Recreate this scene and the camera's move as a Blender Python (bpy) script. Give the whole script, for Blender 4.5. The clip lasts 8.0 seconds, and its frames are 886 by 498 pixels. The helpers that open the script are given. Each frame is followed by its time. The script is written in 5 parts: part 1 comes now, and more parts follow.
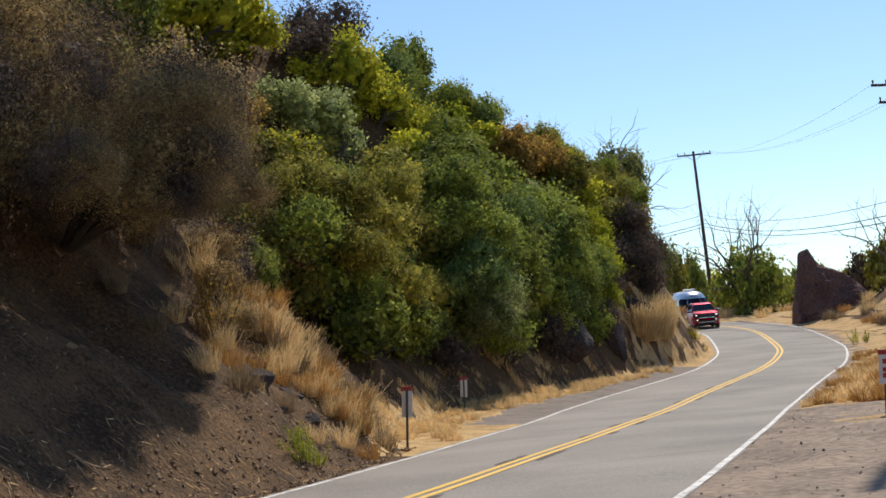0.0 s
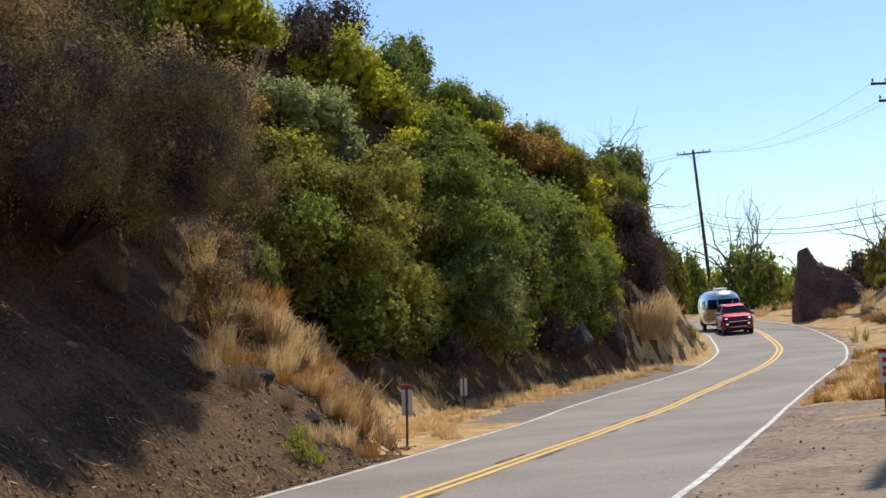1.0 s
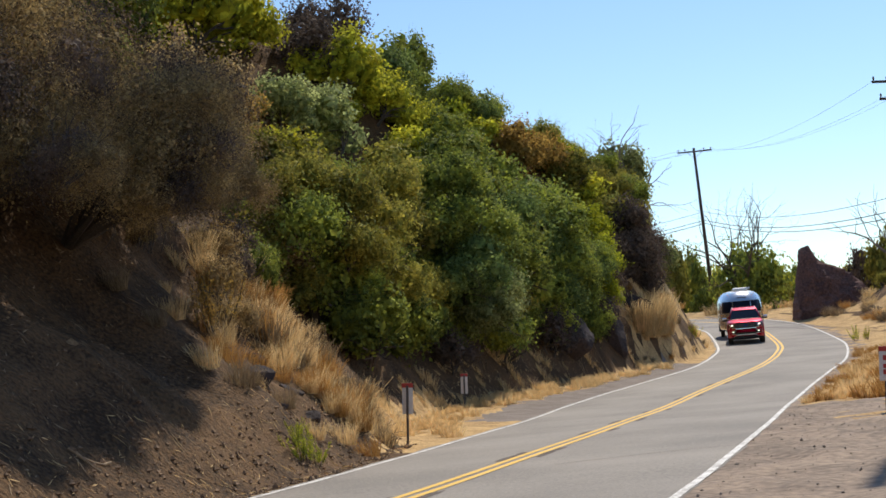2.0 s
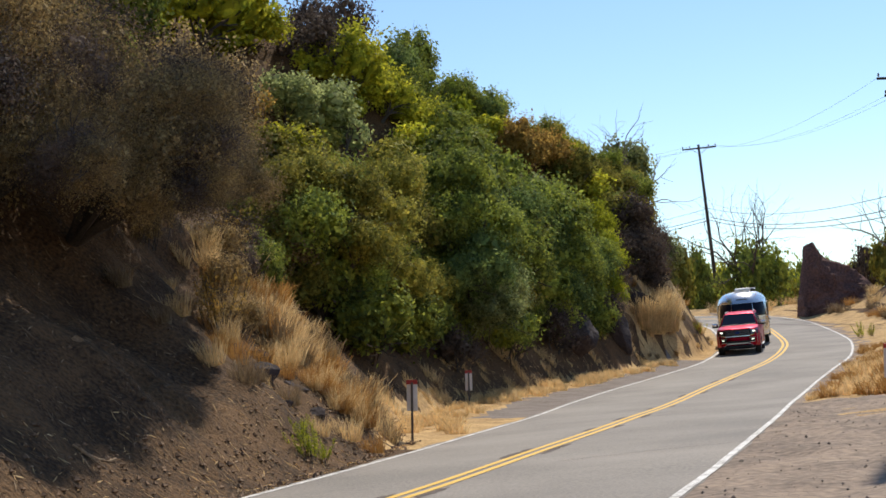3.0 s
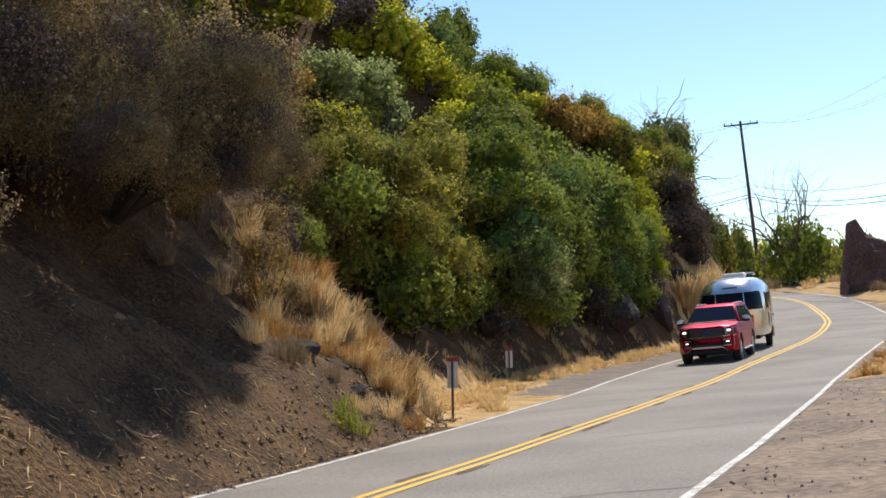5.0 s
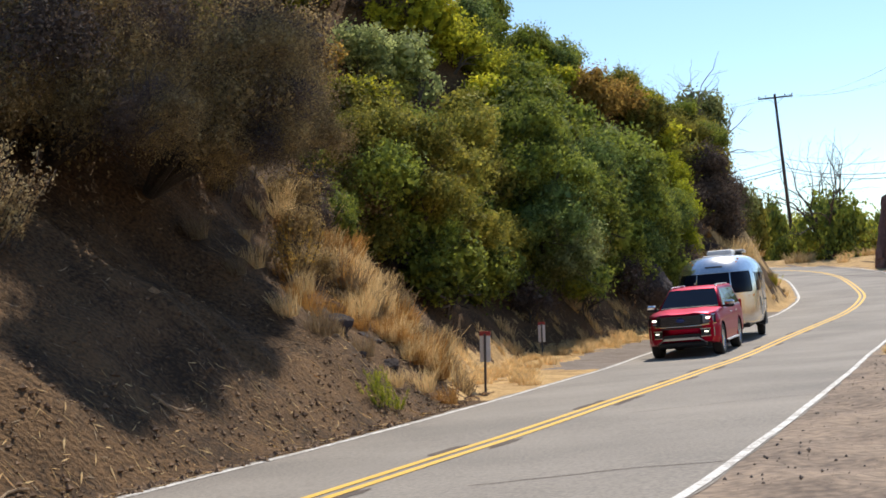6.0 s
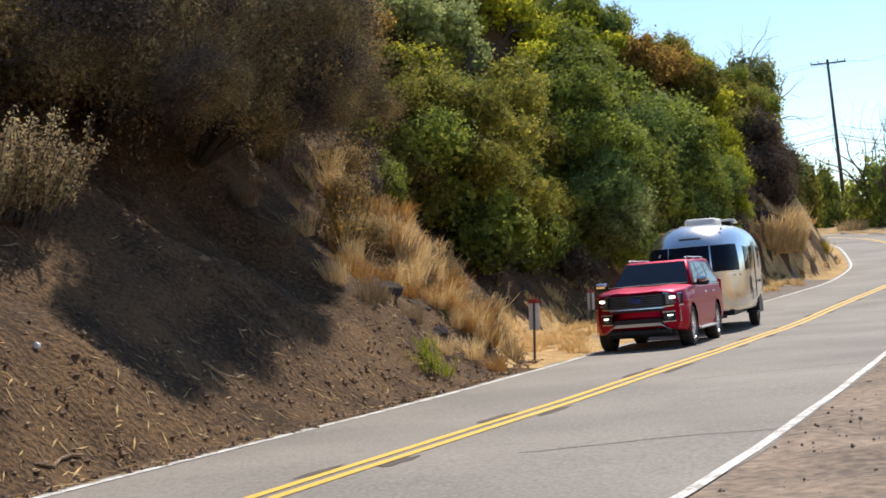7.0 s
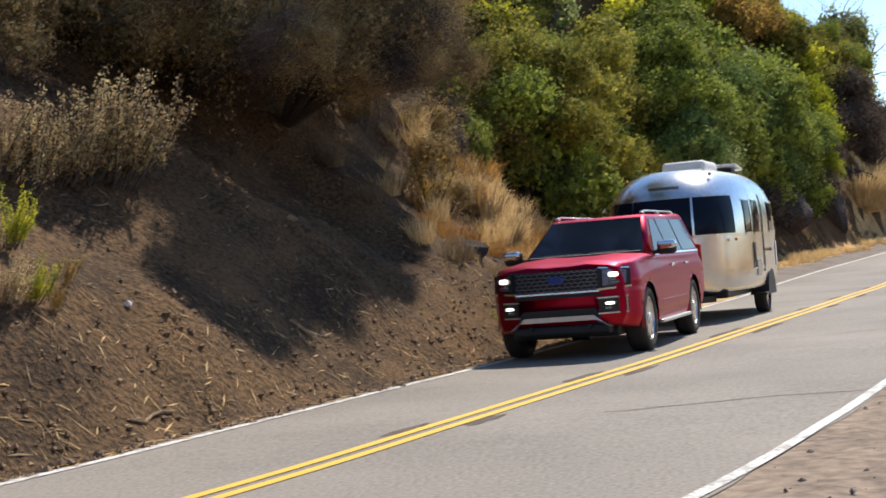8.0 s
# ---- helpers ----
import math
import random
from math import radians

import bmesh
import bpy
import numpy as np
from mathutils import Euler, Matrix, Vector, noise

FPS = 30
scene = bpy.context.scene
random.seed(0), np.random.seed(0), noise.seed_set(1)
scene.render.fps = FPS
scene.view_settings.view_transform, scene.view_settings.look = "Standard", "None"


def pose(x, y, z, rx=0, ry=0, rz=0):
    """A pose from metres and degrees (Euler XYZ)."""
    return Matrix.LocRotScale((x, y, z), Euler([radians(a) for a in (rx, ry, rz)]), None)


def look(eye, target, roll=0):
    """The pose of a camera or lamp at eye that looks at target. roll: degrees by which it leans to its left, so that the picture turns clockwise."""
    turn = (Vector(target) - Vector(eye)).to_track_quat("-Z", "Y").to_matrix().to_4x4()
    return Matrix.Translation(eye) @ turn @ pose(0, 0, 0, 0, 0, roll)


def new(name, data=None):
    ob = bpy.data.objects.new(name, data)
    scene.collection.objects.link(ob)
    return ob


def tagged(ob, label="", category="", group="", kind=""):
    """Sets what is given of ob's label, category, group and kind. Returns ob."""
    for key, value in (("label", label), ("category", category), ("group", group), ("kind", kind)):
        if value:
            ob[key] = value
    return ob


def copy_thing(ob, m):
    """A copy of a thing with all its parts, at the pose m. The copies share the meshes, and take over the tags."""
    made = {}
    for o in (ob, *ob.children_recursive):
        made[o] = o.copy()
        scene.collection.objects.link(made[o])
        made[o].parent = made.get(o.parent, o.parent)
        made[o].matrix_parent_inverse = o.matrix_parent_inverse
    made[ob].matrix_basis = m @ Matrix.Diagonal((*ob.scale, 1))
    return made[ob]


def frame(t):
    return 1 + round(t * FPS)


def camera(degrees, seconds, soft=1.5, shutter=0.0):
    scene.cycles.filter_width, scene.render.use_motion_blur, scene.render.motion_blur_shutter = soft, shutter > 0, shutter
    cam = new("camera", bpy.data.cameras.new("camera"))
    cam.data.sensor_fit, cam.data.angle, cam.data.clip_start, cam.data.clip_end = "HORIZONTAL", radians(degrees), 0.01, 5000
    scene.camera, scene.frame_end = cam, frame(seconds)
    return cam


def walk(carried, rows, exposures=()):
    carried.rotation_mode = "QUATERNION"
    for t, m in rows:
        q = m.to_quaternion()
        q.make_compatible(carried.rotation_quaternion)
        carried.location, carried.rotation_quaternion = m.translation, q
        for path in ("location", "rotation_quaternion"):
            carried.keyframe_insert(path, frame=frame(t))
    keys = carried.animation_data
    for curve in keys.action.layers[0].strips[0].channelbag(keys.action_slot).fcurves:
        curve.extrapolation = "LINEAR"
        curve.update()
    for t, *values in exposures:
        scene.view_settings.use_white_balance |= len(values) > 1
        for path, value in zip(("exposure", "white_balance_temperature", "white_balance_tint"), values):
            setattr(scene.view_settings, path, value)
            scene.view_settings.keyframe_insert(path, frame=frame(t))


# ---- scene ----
cam = camera(33.56, 8.0, soft=1.6, shutter=0.4)
EYE = (0.0, 0.0, 1.42)
# seconds, tilt, lean, turn of a camera that pans on a tripod beside the road
PAN = [
    (0.0, 94.439, 4.851, -0.910), (0.5, 94.417, 4.856, -0.911), (1.0, 94.381, 4.862, -0.917), (1.5, 94.341, 4.865, -0.911),
    (3.0, 94.200, 4.845, -0.717), (3.5, 94.082, 4.830, -0.519), (4.0, 93.953, 4.825, -0.234), (4.5, 93.734, 4.817, 0.314),
    (6.0, 92.554, 4.808, 2.133), (6.5, 91.919, 4.795, 3.054), (7.0, 91.455, 4.796, 4.052), (7.5, 90.808, 4.800, 5.474),
    (8.0, 90.146, 4.801, 7.405),
]
walk(cam, [(t, pose(*EYE, rx, ry, rz)) for t, rx, ry, rz in PAN],
     exposures=((0.0, 0.0), (3.0, 0.09), (4.5, 0.17), (6.0, 0.22), (8.0, 0.39)))

# ---- sky and sun ----
SUN = Vector((0.24, 0.58, 0.80)).normalized()   # towards the sun
world = bpy.data.worlds.new("sky")
scene.world = world
world.use_nodes = True
wn = world.node_tree
sky = wn.nodes.new("ShaderNodeTexSky")
sky.sky_type, sky.sun_disc = "NISHITA", False
sky.sun_elevation = math.asin(SUN.z)
sky.sun_rotation = math.atan2(SUN.x, SUN.y)
sky.air_density, sky.dust_density, sky.ozone_density = 1.0, 0.0, 4.0
wn.links.new(sky.outputs[0], wn.nodes["Background"].inputs[0])
wn.nodes["Background"].inputs[1].default_value = 0.14
sun = new("sun", bpy.data.lights.new("sun", "SUN"))
sun.data.energy, sun.data.angle, sun.data.color = 4.8, radians(0.6), (1.0, 0.93, 0.82)
sun.matrix_world = look((0, 0, 60), tuple(Vector((0, 0, 60)) - SUN * 10))

# ---- materials ----
def mat(name, a, b=None, rough=0.8, metal=0.0, scale=4.0, fine=40.0, bump=0.3, depth=0.02, spec=0.4, var=0.0,
        coat=0.0, stretch=None, mid=(0.35, 0.65)):
    """A node material that mixes two colours by noise at two scales, with relief."""
    m = bpy.data.materials.new(name)
    m.use_nodes = True
    t = m.node_tree
    n, l = t.nodes, t.links
    p = n["Principled BSDF"]
    p.inputs["Roughness"].default_value, p.inputs["Metallic"].default_value = rough, metal
    p.inputs["Specular IOR Level"].default_value, p.inputs["Coat Weight"].default_value = spec, coat
    b = b or tuple(c * 0.75 for c in a)
    tc = n.new("ShaderNodeTexCoord")
    src = tc.outputs["Object"]
    if stretch:
        mp = n.new("ShaderNodeMapping")
        mp.inputs["Scale"].default_value = stretch
        l.new(src, mp.inputs[0])
        src = mp.outputs[0]
    big, small = n.new("ShaderNodeTexNoise"), n.new("ShaderNodeTexNoise")
    for k, s in ((big, scale), (small, fine)):
        k.inputs["Scale"].default_value, k.inputs["Detail"].default_value = s, 5
        l.new(src, k.inputs["Vector"])
    add = n.new("ShaderNodeMath")
    add.operation = "MULTIPLY_ADD"
    add.inputs[1].default_value = 0.55
    l.new(small.outputs[0], add.inputs[0])
    half = n.new("ShaderNodeMath")
    half.operation = "MULTIPLY"
    half.inputs[1].default_value = 0.45
    l.new(big.outputs[0], half.inputs[0])
    l.new(half.outputs[0], add.inputs[2])
    ramp = n.new("ShaderNodeValToRGB")
    ramp.color_ramp.elements[0].position, ramp.color_ramp.elements[1].position = mid
    ramp.color_ramp.elements[0].color, ramp.color_ramp.elements[1].color = (*b, 1), (*a, 1)
    l.new(add.outputs[0], ramp.inputs[0])
    out = ramp.outputs[0]
    if var:
        info, geo = n.new("ShaderNodeObjectInfo"), n.new("ShaderNodeNewGeometry")
        s = n.new("ShaderNodeMath")
        s.operation = "ADD"
        l.new(info.outputs["Random"], s.inputs[0]), l.new(geo.outputs["Random Per Island"], s.inputs[1])
        mr = n.new("ShaderNodeMapRange")
        mr.inputs["From Max"].default_value = 2
        mr.inputs["To Min"].default_value, mr.inputs["To Max"].default_value = 1 - var, 1 + var
        l.new(s.outputs[0], mr.inputs[0])
        hv = n.new("ShaderNodeHueSaturation")
        l.new(mr.outputs[0], hv.inputs["Value"]), l.new(out, hv.inputs["Color"])
        out = hv.outputs[0]
    l.new(out, p.inputs["Base Color"])
    if bump:
        bp = n.new("ShaderNodeBump")
        bp.inputs["Strength"].default_value, bp.inputs["Distance"].default_value = bump, depth
        l.new(add.outputs[0], bp.inputs["Height"]), l.new(bp.outputs[0], p.inputs["Normal"])
    return m


def leaf_mat(name, a, b, trans=0.5, var=0.55):
    """Leaves: two greens by noise, sharpened to paint lit and shaded clumps, and by leaf, with light passing through
    them.
    """
    m = mat(name, a, b, rough=0.8, scale=1.9, fine=7, bump=0, var=var, spec=0.12, mid=(0.41, 0.59))
    t = m.node_tree
    p = t.nodes["Principled BSDF"]
    tr = t.nodes.new("ShaderNodeBsdfTranslucent")
    mix = t.nodes.new("ShaderNodeMixShader")
    mix.inputs[0].default_value = trans
    t.links.new(p.inputs["Base Color"].links[0].from_socket, tr.inputs[0])
    t.links.new(p.outputs[0], mix.inputs[1]), t.links.new(tr.outputs[0], mix.inputs[2])
    t.links.new(mix.outputs[0], t.nodes["Material Output"].inputs[0])
    return m


ASPHALT = mat("asphalt", (0.285, 0.246, 0.202), (0.145, 0.125, 0.104), rough=0.85, scale=0.3, fine=28, bump=0.5, depth=0.008, mid=(0.36, 0.62))
WHITE_LINE = mat("white road paint", (0.66, 0.63, 0.58), (0.32, 0.285, 0.245), rough=0.7, scale=3, fine=22, bump=0.2, depth=0.003, mid=(0.42, 0.54))
YELLOW_LINE = mat("yellow road paint", (0.72, 0.42, 0.045), (0.45, 0.26, 0.05), rough=0.7, scale=3, fine=30, bump=0.2, depth=0.003, mid=(0.25, 0.45))
TAR = mat("tar patch", (0.13, 0.095, 0.07), (0.07, 0.052, 0.042), rough=0.9, fine=60)
SOIL = mat("bank soil", (0.158, 0.090, 0.042), (0.045, 0.028, 0.016), rough=0.95, scale=0.9, fine=17, bump=1.0, depth=0.10, spec=0.15, mid=(0.40, 0.60))
STRAW = mat("dry grass ground", (0.56, 0.37, 0.16), (0.25, 0.15, 0.07), rough=0.95, scale=1.2, fine=14, bump=0.8, depth=0.08, spec=0.15, mid=(0.36, 0.6))
SHOULDER = mat("dusty shoulder", (0.33, 0.245, 0.175), (0.14, 0.105, 0.08), rough=0.95, mid=(0.38, 0.62), scale=0.8, fine=9, bump=0.6, depth=0.04, spec=0.2)
GRAVEL_EDGE = mat("grey gravel verge", (0.25, 0.205, 0.17), (0.14, 0.11, 0.09), rough=0.95, scale=1.5, fine=22, bump=0.7, depth=0.04, spec=0.2)

# ---- helpers of this scene ----
def obj(name, verts, faces, material, parent=None, smooth=False):
    me = bpy.data.meshes.new(name)
    me.from_pydata([tuple(v) for v in verts], [], faces)
    if material:
        me.materials.append(material)
    if smooth:
        me.polygons.foreach_set("use_smooth", [True] * len(me.polygons))
    me.update()
    ob = new(name, me)
    ob.parent = parent
    return ob


def part(name, bm, material, parent=None, label="", smooth=False):
    me = bpy.data.meshes.new(name)
    bmesh.ops.recalc_face_normals(bm, faces=bm.faces)
    bm.to_mesh(me)
    bm.free()
    me.materials.append(material)
    if smooth:
        me.polygons.foreach_set("use_smooth", [True] * len(me.polygons))
    ob = new(name, me)
    ob.parent = parent
    if label:
        tagged(ob, label)
    return ob


def spline(points, step):
    """A smooth line through points, as an array of evenly spaced places."""
    p = np.array(points, float)
    p = np.vstack([2 * p[0] - p[1], p, 2 * p[-1] - p[-2]])
    out = []
    for a, b, c, d in zip(p[:-3], p[1:-2], p[2:-1], p[3:]):
        for t in np.linspace(0, 1, 30, endpoint=False):
            out.append(0.5 * (2 * b + (c - a) * t + (2 * a - 5 * b + 4 * c - d) * t**2 + (3 * b - a - 3 * c + d) * t**3))
    out = np.array(out)
    s = np.r_[0, np.cumsum(np.hypot(*np.diff(out[:, :2], axis=0).T))]
    k = np.arange(0, s[-1], step)
    return np.stack([np.interp(k, s, out[:, i]) for i in range(out.shape[1])], 1)


def lerp(x, knots):
    a = np.array(knots, float)
    return np.interp(x, a[:, 0], a[:, 1])


# ---- the road: centre line, edges and grade ----
CENTRE = spline([(-17, -28), (-10, -8), (-5.3, 3), (-2.75, 8.8), (-1.7, 11.7), (-0.78, 14.4), (0.45, 18.1), (2.6, 25.4), (4.8, 33.1),
                 (7.4, 41.2), (10.6, 50.2), (13.45, 57.8), (16.1, 66.1), (18.1, 74), (20.9, 89), (22.1, 98), (22.4, 106), (21.4, 113),
                 (18.8, 119.5), (14, 125), (7, 129), (-5, 132), (-32, 134)], 0.5)
GRADE = [(-60, 0.08), (4.8, 0.05), (12.1, 0.02), (20.6, -0.05), (29, -0.18), (37.5, -0.28), (52, 0.0), (61.7, 0.28), (70.1, 0.61),
         (79.8, 1.04), (90.7, 1.56), (104, 2.2), (116, 2.8), (130, 3.5), (160, 5.2), (200, 7.2), (400, 14)]
LEFT_W = [(-30, 2.2), (10, 2.25), (15, 2.34), (20, 2.45), (25, 2.7), (28, 2.9), (33, 3.12), (40, 3.45), (46, 3.45), (53, 3.25), (60, 3.0),
          (73, 3.05), (86, 3.2), (120, 3.3)]
RIGHT_W = [(-30, 3.05), (8, 3.15), (12, 3.22), (14, 3.2), (18, 3.15), (31, 3.3), (40, 3.28), (47, 3.28), (57, 3.2), (63, 3.1), (75, 3.0), (120, 2.95)]
_g = np.array(GRADE)
_gy = np.arange(-60, 400, 1.0)
_gz = np.convolve(np.pad(np.interp(_gy, _g[:, 0], _g[:, 1]), 3, mode="edge"), np.ones(7) / 7, "valid")


def grade(y):
    return np.interp(y, _gy, _gz)


_d = np.gradient(CENTRE, axis=0)
_d /= np.linalg.norm(_d, axis=1)[:, None]
NORMAL = np.stack([_d[:, 1], -_d[:, 0]], 1)     # to the right of the way up the road


def beside(offset):
    """A line beside the centre line, at an offset to the right (array or number)."""
    p = CENTRE + NORMAL * np.asarray(offset).reshape(-1, 1)
    return np.c_[p, grade(p[:, 1])]


def road_place(x, y):
    """For arrays of places: signed offset to the right of the centre line, and the centre's y there."""
    off, yc = np.empty(len(x)), np.empty(len(x))
    for i in range(0, len(x), 4000):
        q = np.c_[x[i:i + 4000], y[i:i + 4000]]
        d2 = ((q[:, None] - CENTRE[None]) ** 2).sum(2)
        k = d2.argmin(1)
        v = q - CENTRE[k]
        side = (v * NORMAL[k]).sum(1)
        off[i:i + 4000] = np.sqrt(d2[np.arange(len(q)), k]) * np.where(side < 0, -1, 1)
        yc[i:i + 4000] = CENTRE[k, 1]
    return off, yc


def waves(x, y, seed, scale, octaves=4):
    """Cheap smooth noise for arrays, about -1 to 1."""
    rng = np.random.RandomState(seed)
    out, amp = np.zeros(len(x)), 1.0
    for o in range(octaves):
        for k in range(4):
            a, ph = rng.rand() * 2 * np.pi, rng.rand() * 2 * np.pi
            f = 2 * np.pi / scale * 2**o * (0.7 + 0.6 * rng.rand())
            out += amp * 0.35 * np.sin(f * (np.cos(a) * x + np.sin(a) * y) + ph + 1.3 * np.sin(f * 0.6 * (np.sin(a) * x - np.cos(a) * y)))
        amp *= 0.5
    return out


FOOT = [(-30, 0.4), (15, 0.35), (22, 0.5), (27, 0.9), (31, 2.2), (36, 3.3), (43, 3.4), (50, 2.9), (55, 2.6), (59, 2.2), (64, 0.8), (70, 0.5),
        (80, 0.7), (95, 1.0), (130, 2)]
CREST = [(-30, 18), (10, 20), (25, 27), (40, 30), (50, 28), (58, 22), (64, 19), (70, 17), (78, 13), (88, 8), (100, 4), (130, 3.5)]
STEEP = [(-30, 0.9), (15, 0.9), (25, 1.0), (34, 1.2), (48, 1.45), (60, 2.0), (68, 2.2), (76, 2.0), (86, 1.2), (130, 0.5)]


def height(x, y):
    x, y = np.asarray(x, float), np.asarray(y, float)
    off, yc = road_place(x, y)
    base = grade(np.where(np.abs(off) < 12, y, yc))
    wl, wr = lerp(yc, LEFT_W), lerp(yc, RIGHT_W)
    u = np.maximum(-off - wl, 0)                      # beyond the left edge line
    v = np.maximum(off - wr, 0)                       # beyond the right edge line
    foot, crest, steep = lerp(yc, FOOT), lerp(yc, CREST), lerp(yc, STEEP)
    w = np.maximum(u - foot, 0)
    hill = crest * (1 - np.exp(-steep * w / crest))
    rough = np.clip(w / 1.2, 0, 1)
    runnel = waves(yc * 1.0 + 0.25 * w, w * 0.12, 5, 2.6, 3) + 0.55 * waves(yc + 0.3 * w, w * 0.07, 6, 1.3, 2)
    hill = hill + rough * (0.22 * waves(x, y, 2, 5.0, 4) + 0.10 * runnel) + np.clip(w / 8, 0, 1) * 0.8 * waves(x, y, 9, 17, 2)
    shoulder = 0.05 * np.clip(u / 1.0, 0, 1) * np.clip(u, 0, 3) + 0.02 * np.clip(u * 3, 0, 1) * waves(x, y, 3, 1.2, 3)
    right = 0.03 * np.clip(v * 2, 0, 1) * waves(x, y, 4, 1.6, 4) + 0.03 * v * np.clip((y - 15) / 20, 0, 1) * np.clip(1.5 - v / 25, 0.2, 1)
    mound = 3.6 * np.exp(-(((x - 33.5) / 4.2) ** 2 + ((y - 92) / 8.0) ** 2)) * np.clip(v / 2, 0, 1)
    far = np.clip((np.hypot(x, y - 60) - 110) / 200, 0, 1)
    behind = 9 * np.clip((-14 - y) / 16, 0, 1) ** 1.3
    behind = np.maximum(behind, 8 * np.clip((x - 9) / 12, 0, 1) * np.clip((17 - y) / 8, 0, 1))
    z = base + hill + shoulder + np.minimum(right, 3) + mound + behind * np.clip(v / 6, 0, 1)
    z = z * (1 - far) + 9.0 * far
    under = np.clip((np.minimum(off + wl, wr - off) - 0.45) / 0.4, 0, 1)
    return z - 0.05 * under - 0.005


def ground_z(x, y):
    return float(height([x], [y])[0])


def graded(lo, hi, step, reach, grow=1.18):
    core = list(np.arange(lo, hi + step / 2, step))
    s, left, right = step, [], []
    p, q = lo, core[-1]
    while p > -reach or q < reach:
        s = min(s * grow, 400)
        p, q = p - s, q + s
        left.append(p), right.append(q)
    return np.array(left[::-1] + core + right)


def ground():
    xs, ys = graded(-11, 27, 0.22, 2500), graded(6, 76, 0.26, 2500)
    gx, gy = np.meshgrid(xs, ys)
    x, y = gx.ravel(), gy.ravel()
    z = height(x, y)
    nx, ny = len(xs), len(ys)
    me = bpy.data.meshes.new("ground")
    i = (np.arange(ny - 1)[:, None] * nx + np.arange(nx - 1)).ravel()
    quads = np.stack([i, i + 1, i + nx + 1, i + nx], 1)
    me.from_pydata(np.c_[x, y, z].tolist(), [], quads.tolist())
    cx, cy = x[quads].mean(1), y[quads].mean(1)
    off, yc = road_place(cx, cy)
    u, v = -off - lerp(yc, LEFT_W), off - lerp(yc, RIGHT_W)
    w = u - lerp(yc, FOOT)
    n1, n2 = waves(cx, cy, 21, 3.0, 3), waves(cx, cy, 22, 1.1, 3)
    idx = np.full(len(cx), 1)                                     # straw
    idx[(u > 0.0) & (w > 0.0)] = 0                                # the bank's soil
    idx[(u > 0) & (yc < 24.5) & (w <= 0)] = 0
    idx[(yc > 25) & (w > -0.6) & (w < 0.5 + 0.4 * n1) & (u > 0) & (yc < 40)] = 1
    idx[(yc > 36) & (yc < 62) & (u > 0) & (u < 1.7 + 0.5 * n1)] = 3
    idx[(yc > 60) & (yc < 76) & (w > 0) & (w < 2.5) & (n1 > -0.25)] = 1
    idx[(v > -0.3) & (v < np.where(yc > 33, 0.5 + 0.3 * n1, 2.2 + 0.9 * n1) + 0.4 * n2)] = 2
    idx[(v > 0) & (yc < 25 + 2 * n1) & (cy < 29)] = 2
    idx[(yc > 70) & (yc < 110) & (v > 3.5 + n1) & (n2 > -0.5)] = 0
    for m in (SOIL, STRAW, SHOULDER, GRAVEL_EDGE):
        me.materials.append(m)
    me.polygons.foreach_set("material_index", idx.astype(np.int32))
    me.polygons.foreach_set("use_smooth", np.ones(len(quads), bool))
    me.update()
    return tagged(new("ground", me), "brown soil hillside, straw verges and dusty road shoulder", "ground", kind="structure")


def strip(name, left, right, material, lift=0.0, cross=2):
    """A ribbon between two lines of places."""
    n = len(left)
    v = [tuple(left[i] + (right[i] - left[i]) * k / cross + np.array([0, 0, lift])) for i in range(n) for k in range(cross + 1)]
    c = cross + 1
    f = [(i * c + k, i * c + k + 1, (i + 1) * c + k + 1, (i + 1) * c + k) for i in range(n - 1) for k in range(cross)]
    return obj(name, v, f, material, smooth=True)


def road():
    yc = CENTRE[:, 1]
    wl, wr = lerp(yc, LEFT_W), lerp(yc, RIGHT_W)
    k = np.arange(len(yc)) * 0.5
    ragged_l = 0.10 + 0.06 * waves(k, k * 0, 31, 3.0, 3)
    ragged_r = 0.02 + 0.03 * waves(k, k * 0, 32, 3.0, 3)
    r = strip("road", beside(-wl - ragged_l), beside(wr + ragged_r), ASPHALT, 0.0, 12)
    tagged(r, "worn grey two-lane asphalt road with narrow shoulders", "road", kind="structure")
    for nm, a, b, m, lab in (("edge_line_left", -wl, -wl + 0.11, WHITE_LINE, "thin worn white edge line on the asphalt"),
                             ("edge_line_right", wr - 0.095, wr, WHITE_LINE, "worn white edge line beside the dusty shoulder"),
                             ("centre_line_left", 0 * wl - 0.16, 0 * wl - 0.05, YELLOW_LINE, "yellow no-passing line, one of a pair"),
                             ("centre_line_right", 0 * wl + 0.05, 0 * wl + 0.16, YELLOW_LINE, "yellow no-passing line, one of a pair")):
        tagged(strip(nm, beside(a), beside(b), m, 0.006, 1), lab, "road marking", kind="structure")


ground()
road()

# ---- vehicles ----
RED = mat("red metallic paint", (0.34, 0.001, 0.027), (0.31, 0.001, 0.024), rough=0.45, metal=1.0, fine=400, bump=0.0, coat=0.25, spec=0.2)
BLACK = mat("black plastic", (0.018, 0.018, 0.02), (0.012, 0.012, 0.013), rough=0.55, fine=120, bump=0.1, depth=0.002)
CHROME = mat("chrome", (0.8, 0.8, 0.8), (0.7, 0.7, 0.7), rough=0.12, metal=1.0, bump=0)
SATIN = mat("satin silver trim", (0.62, 0.62, 0.62), (0.5, 0.5, 0.5), rough=0.35, metal=0.8, bump=0)
RUBBER = mat("tyre rubber", (0.022, 0.021, 0.02), (0.04, 0.036, 0.032), rough=0.85, fine=60, bump=0.3, depth=0.004)
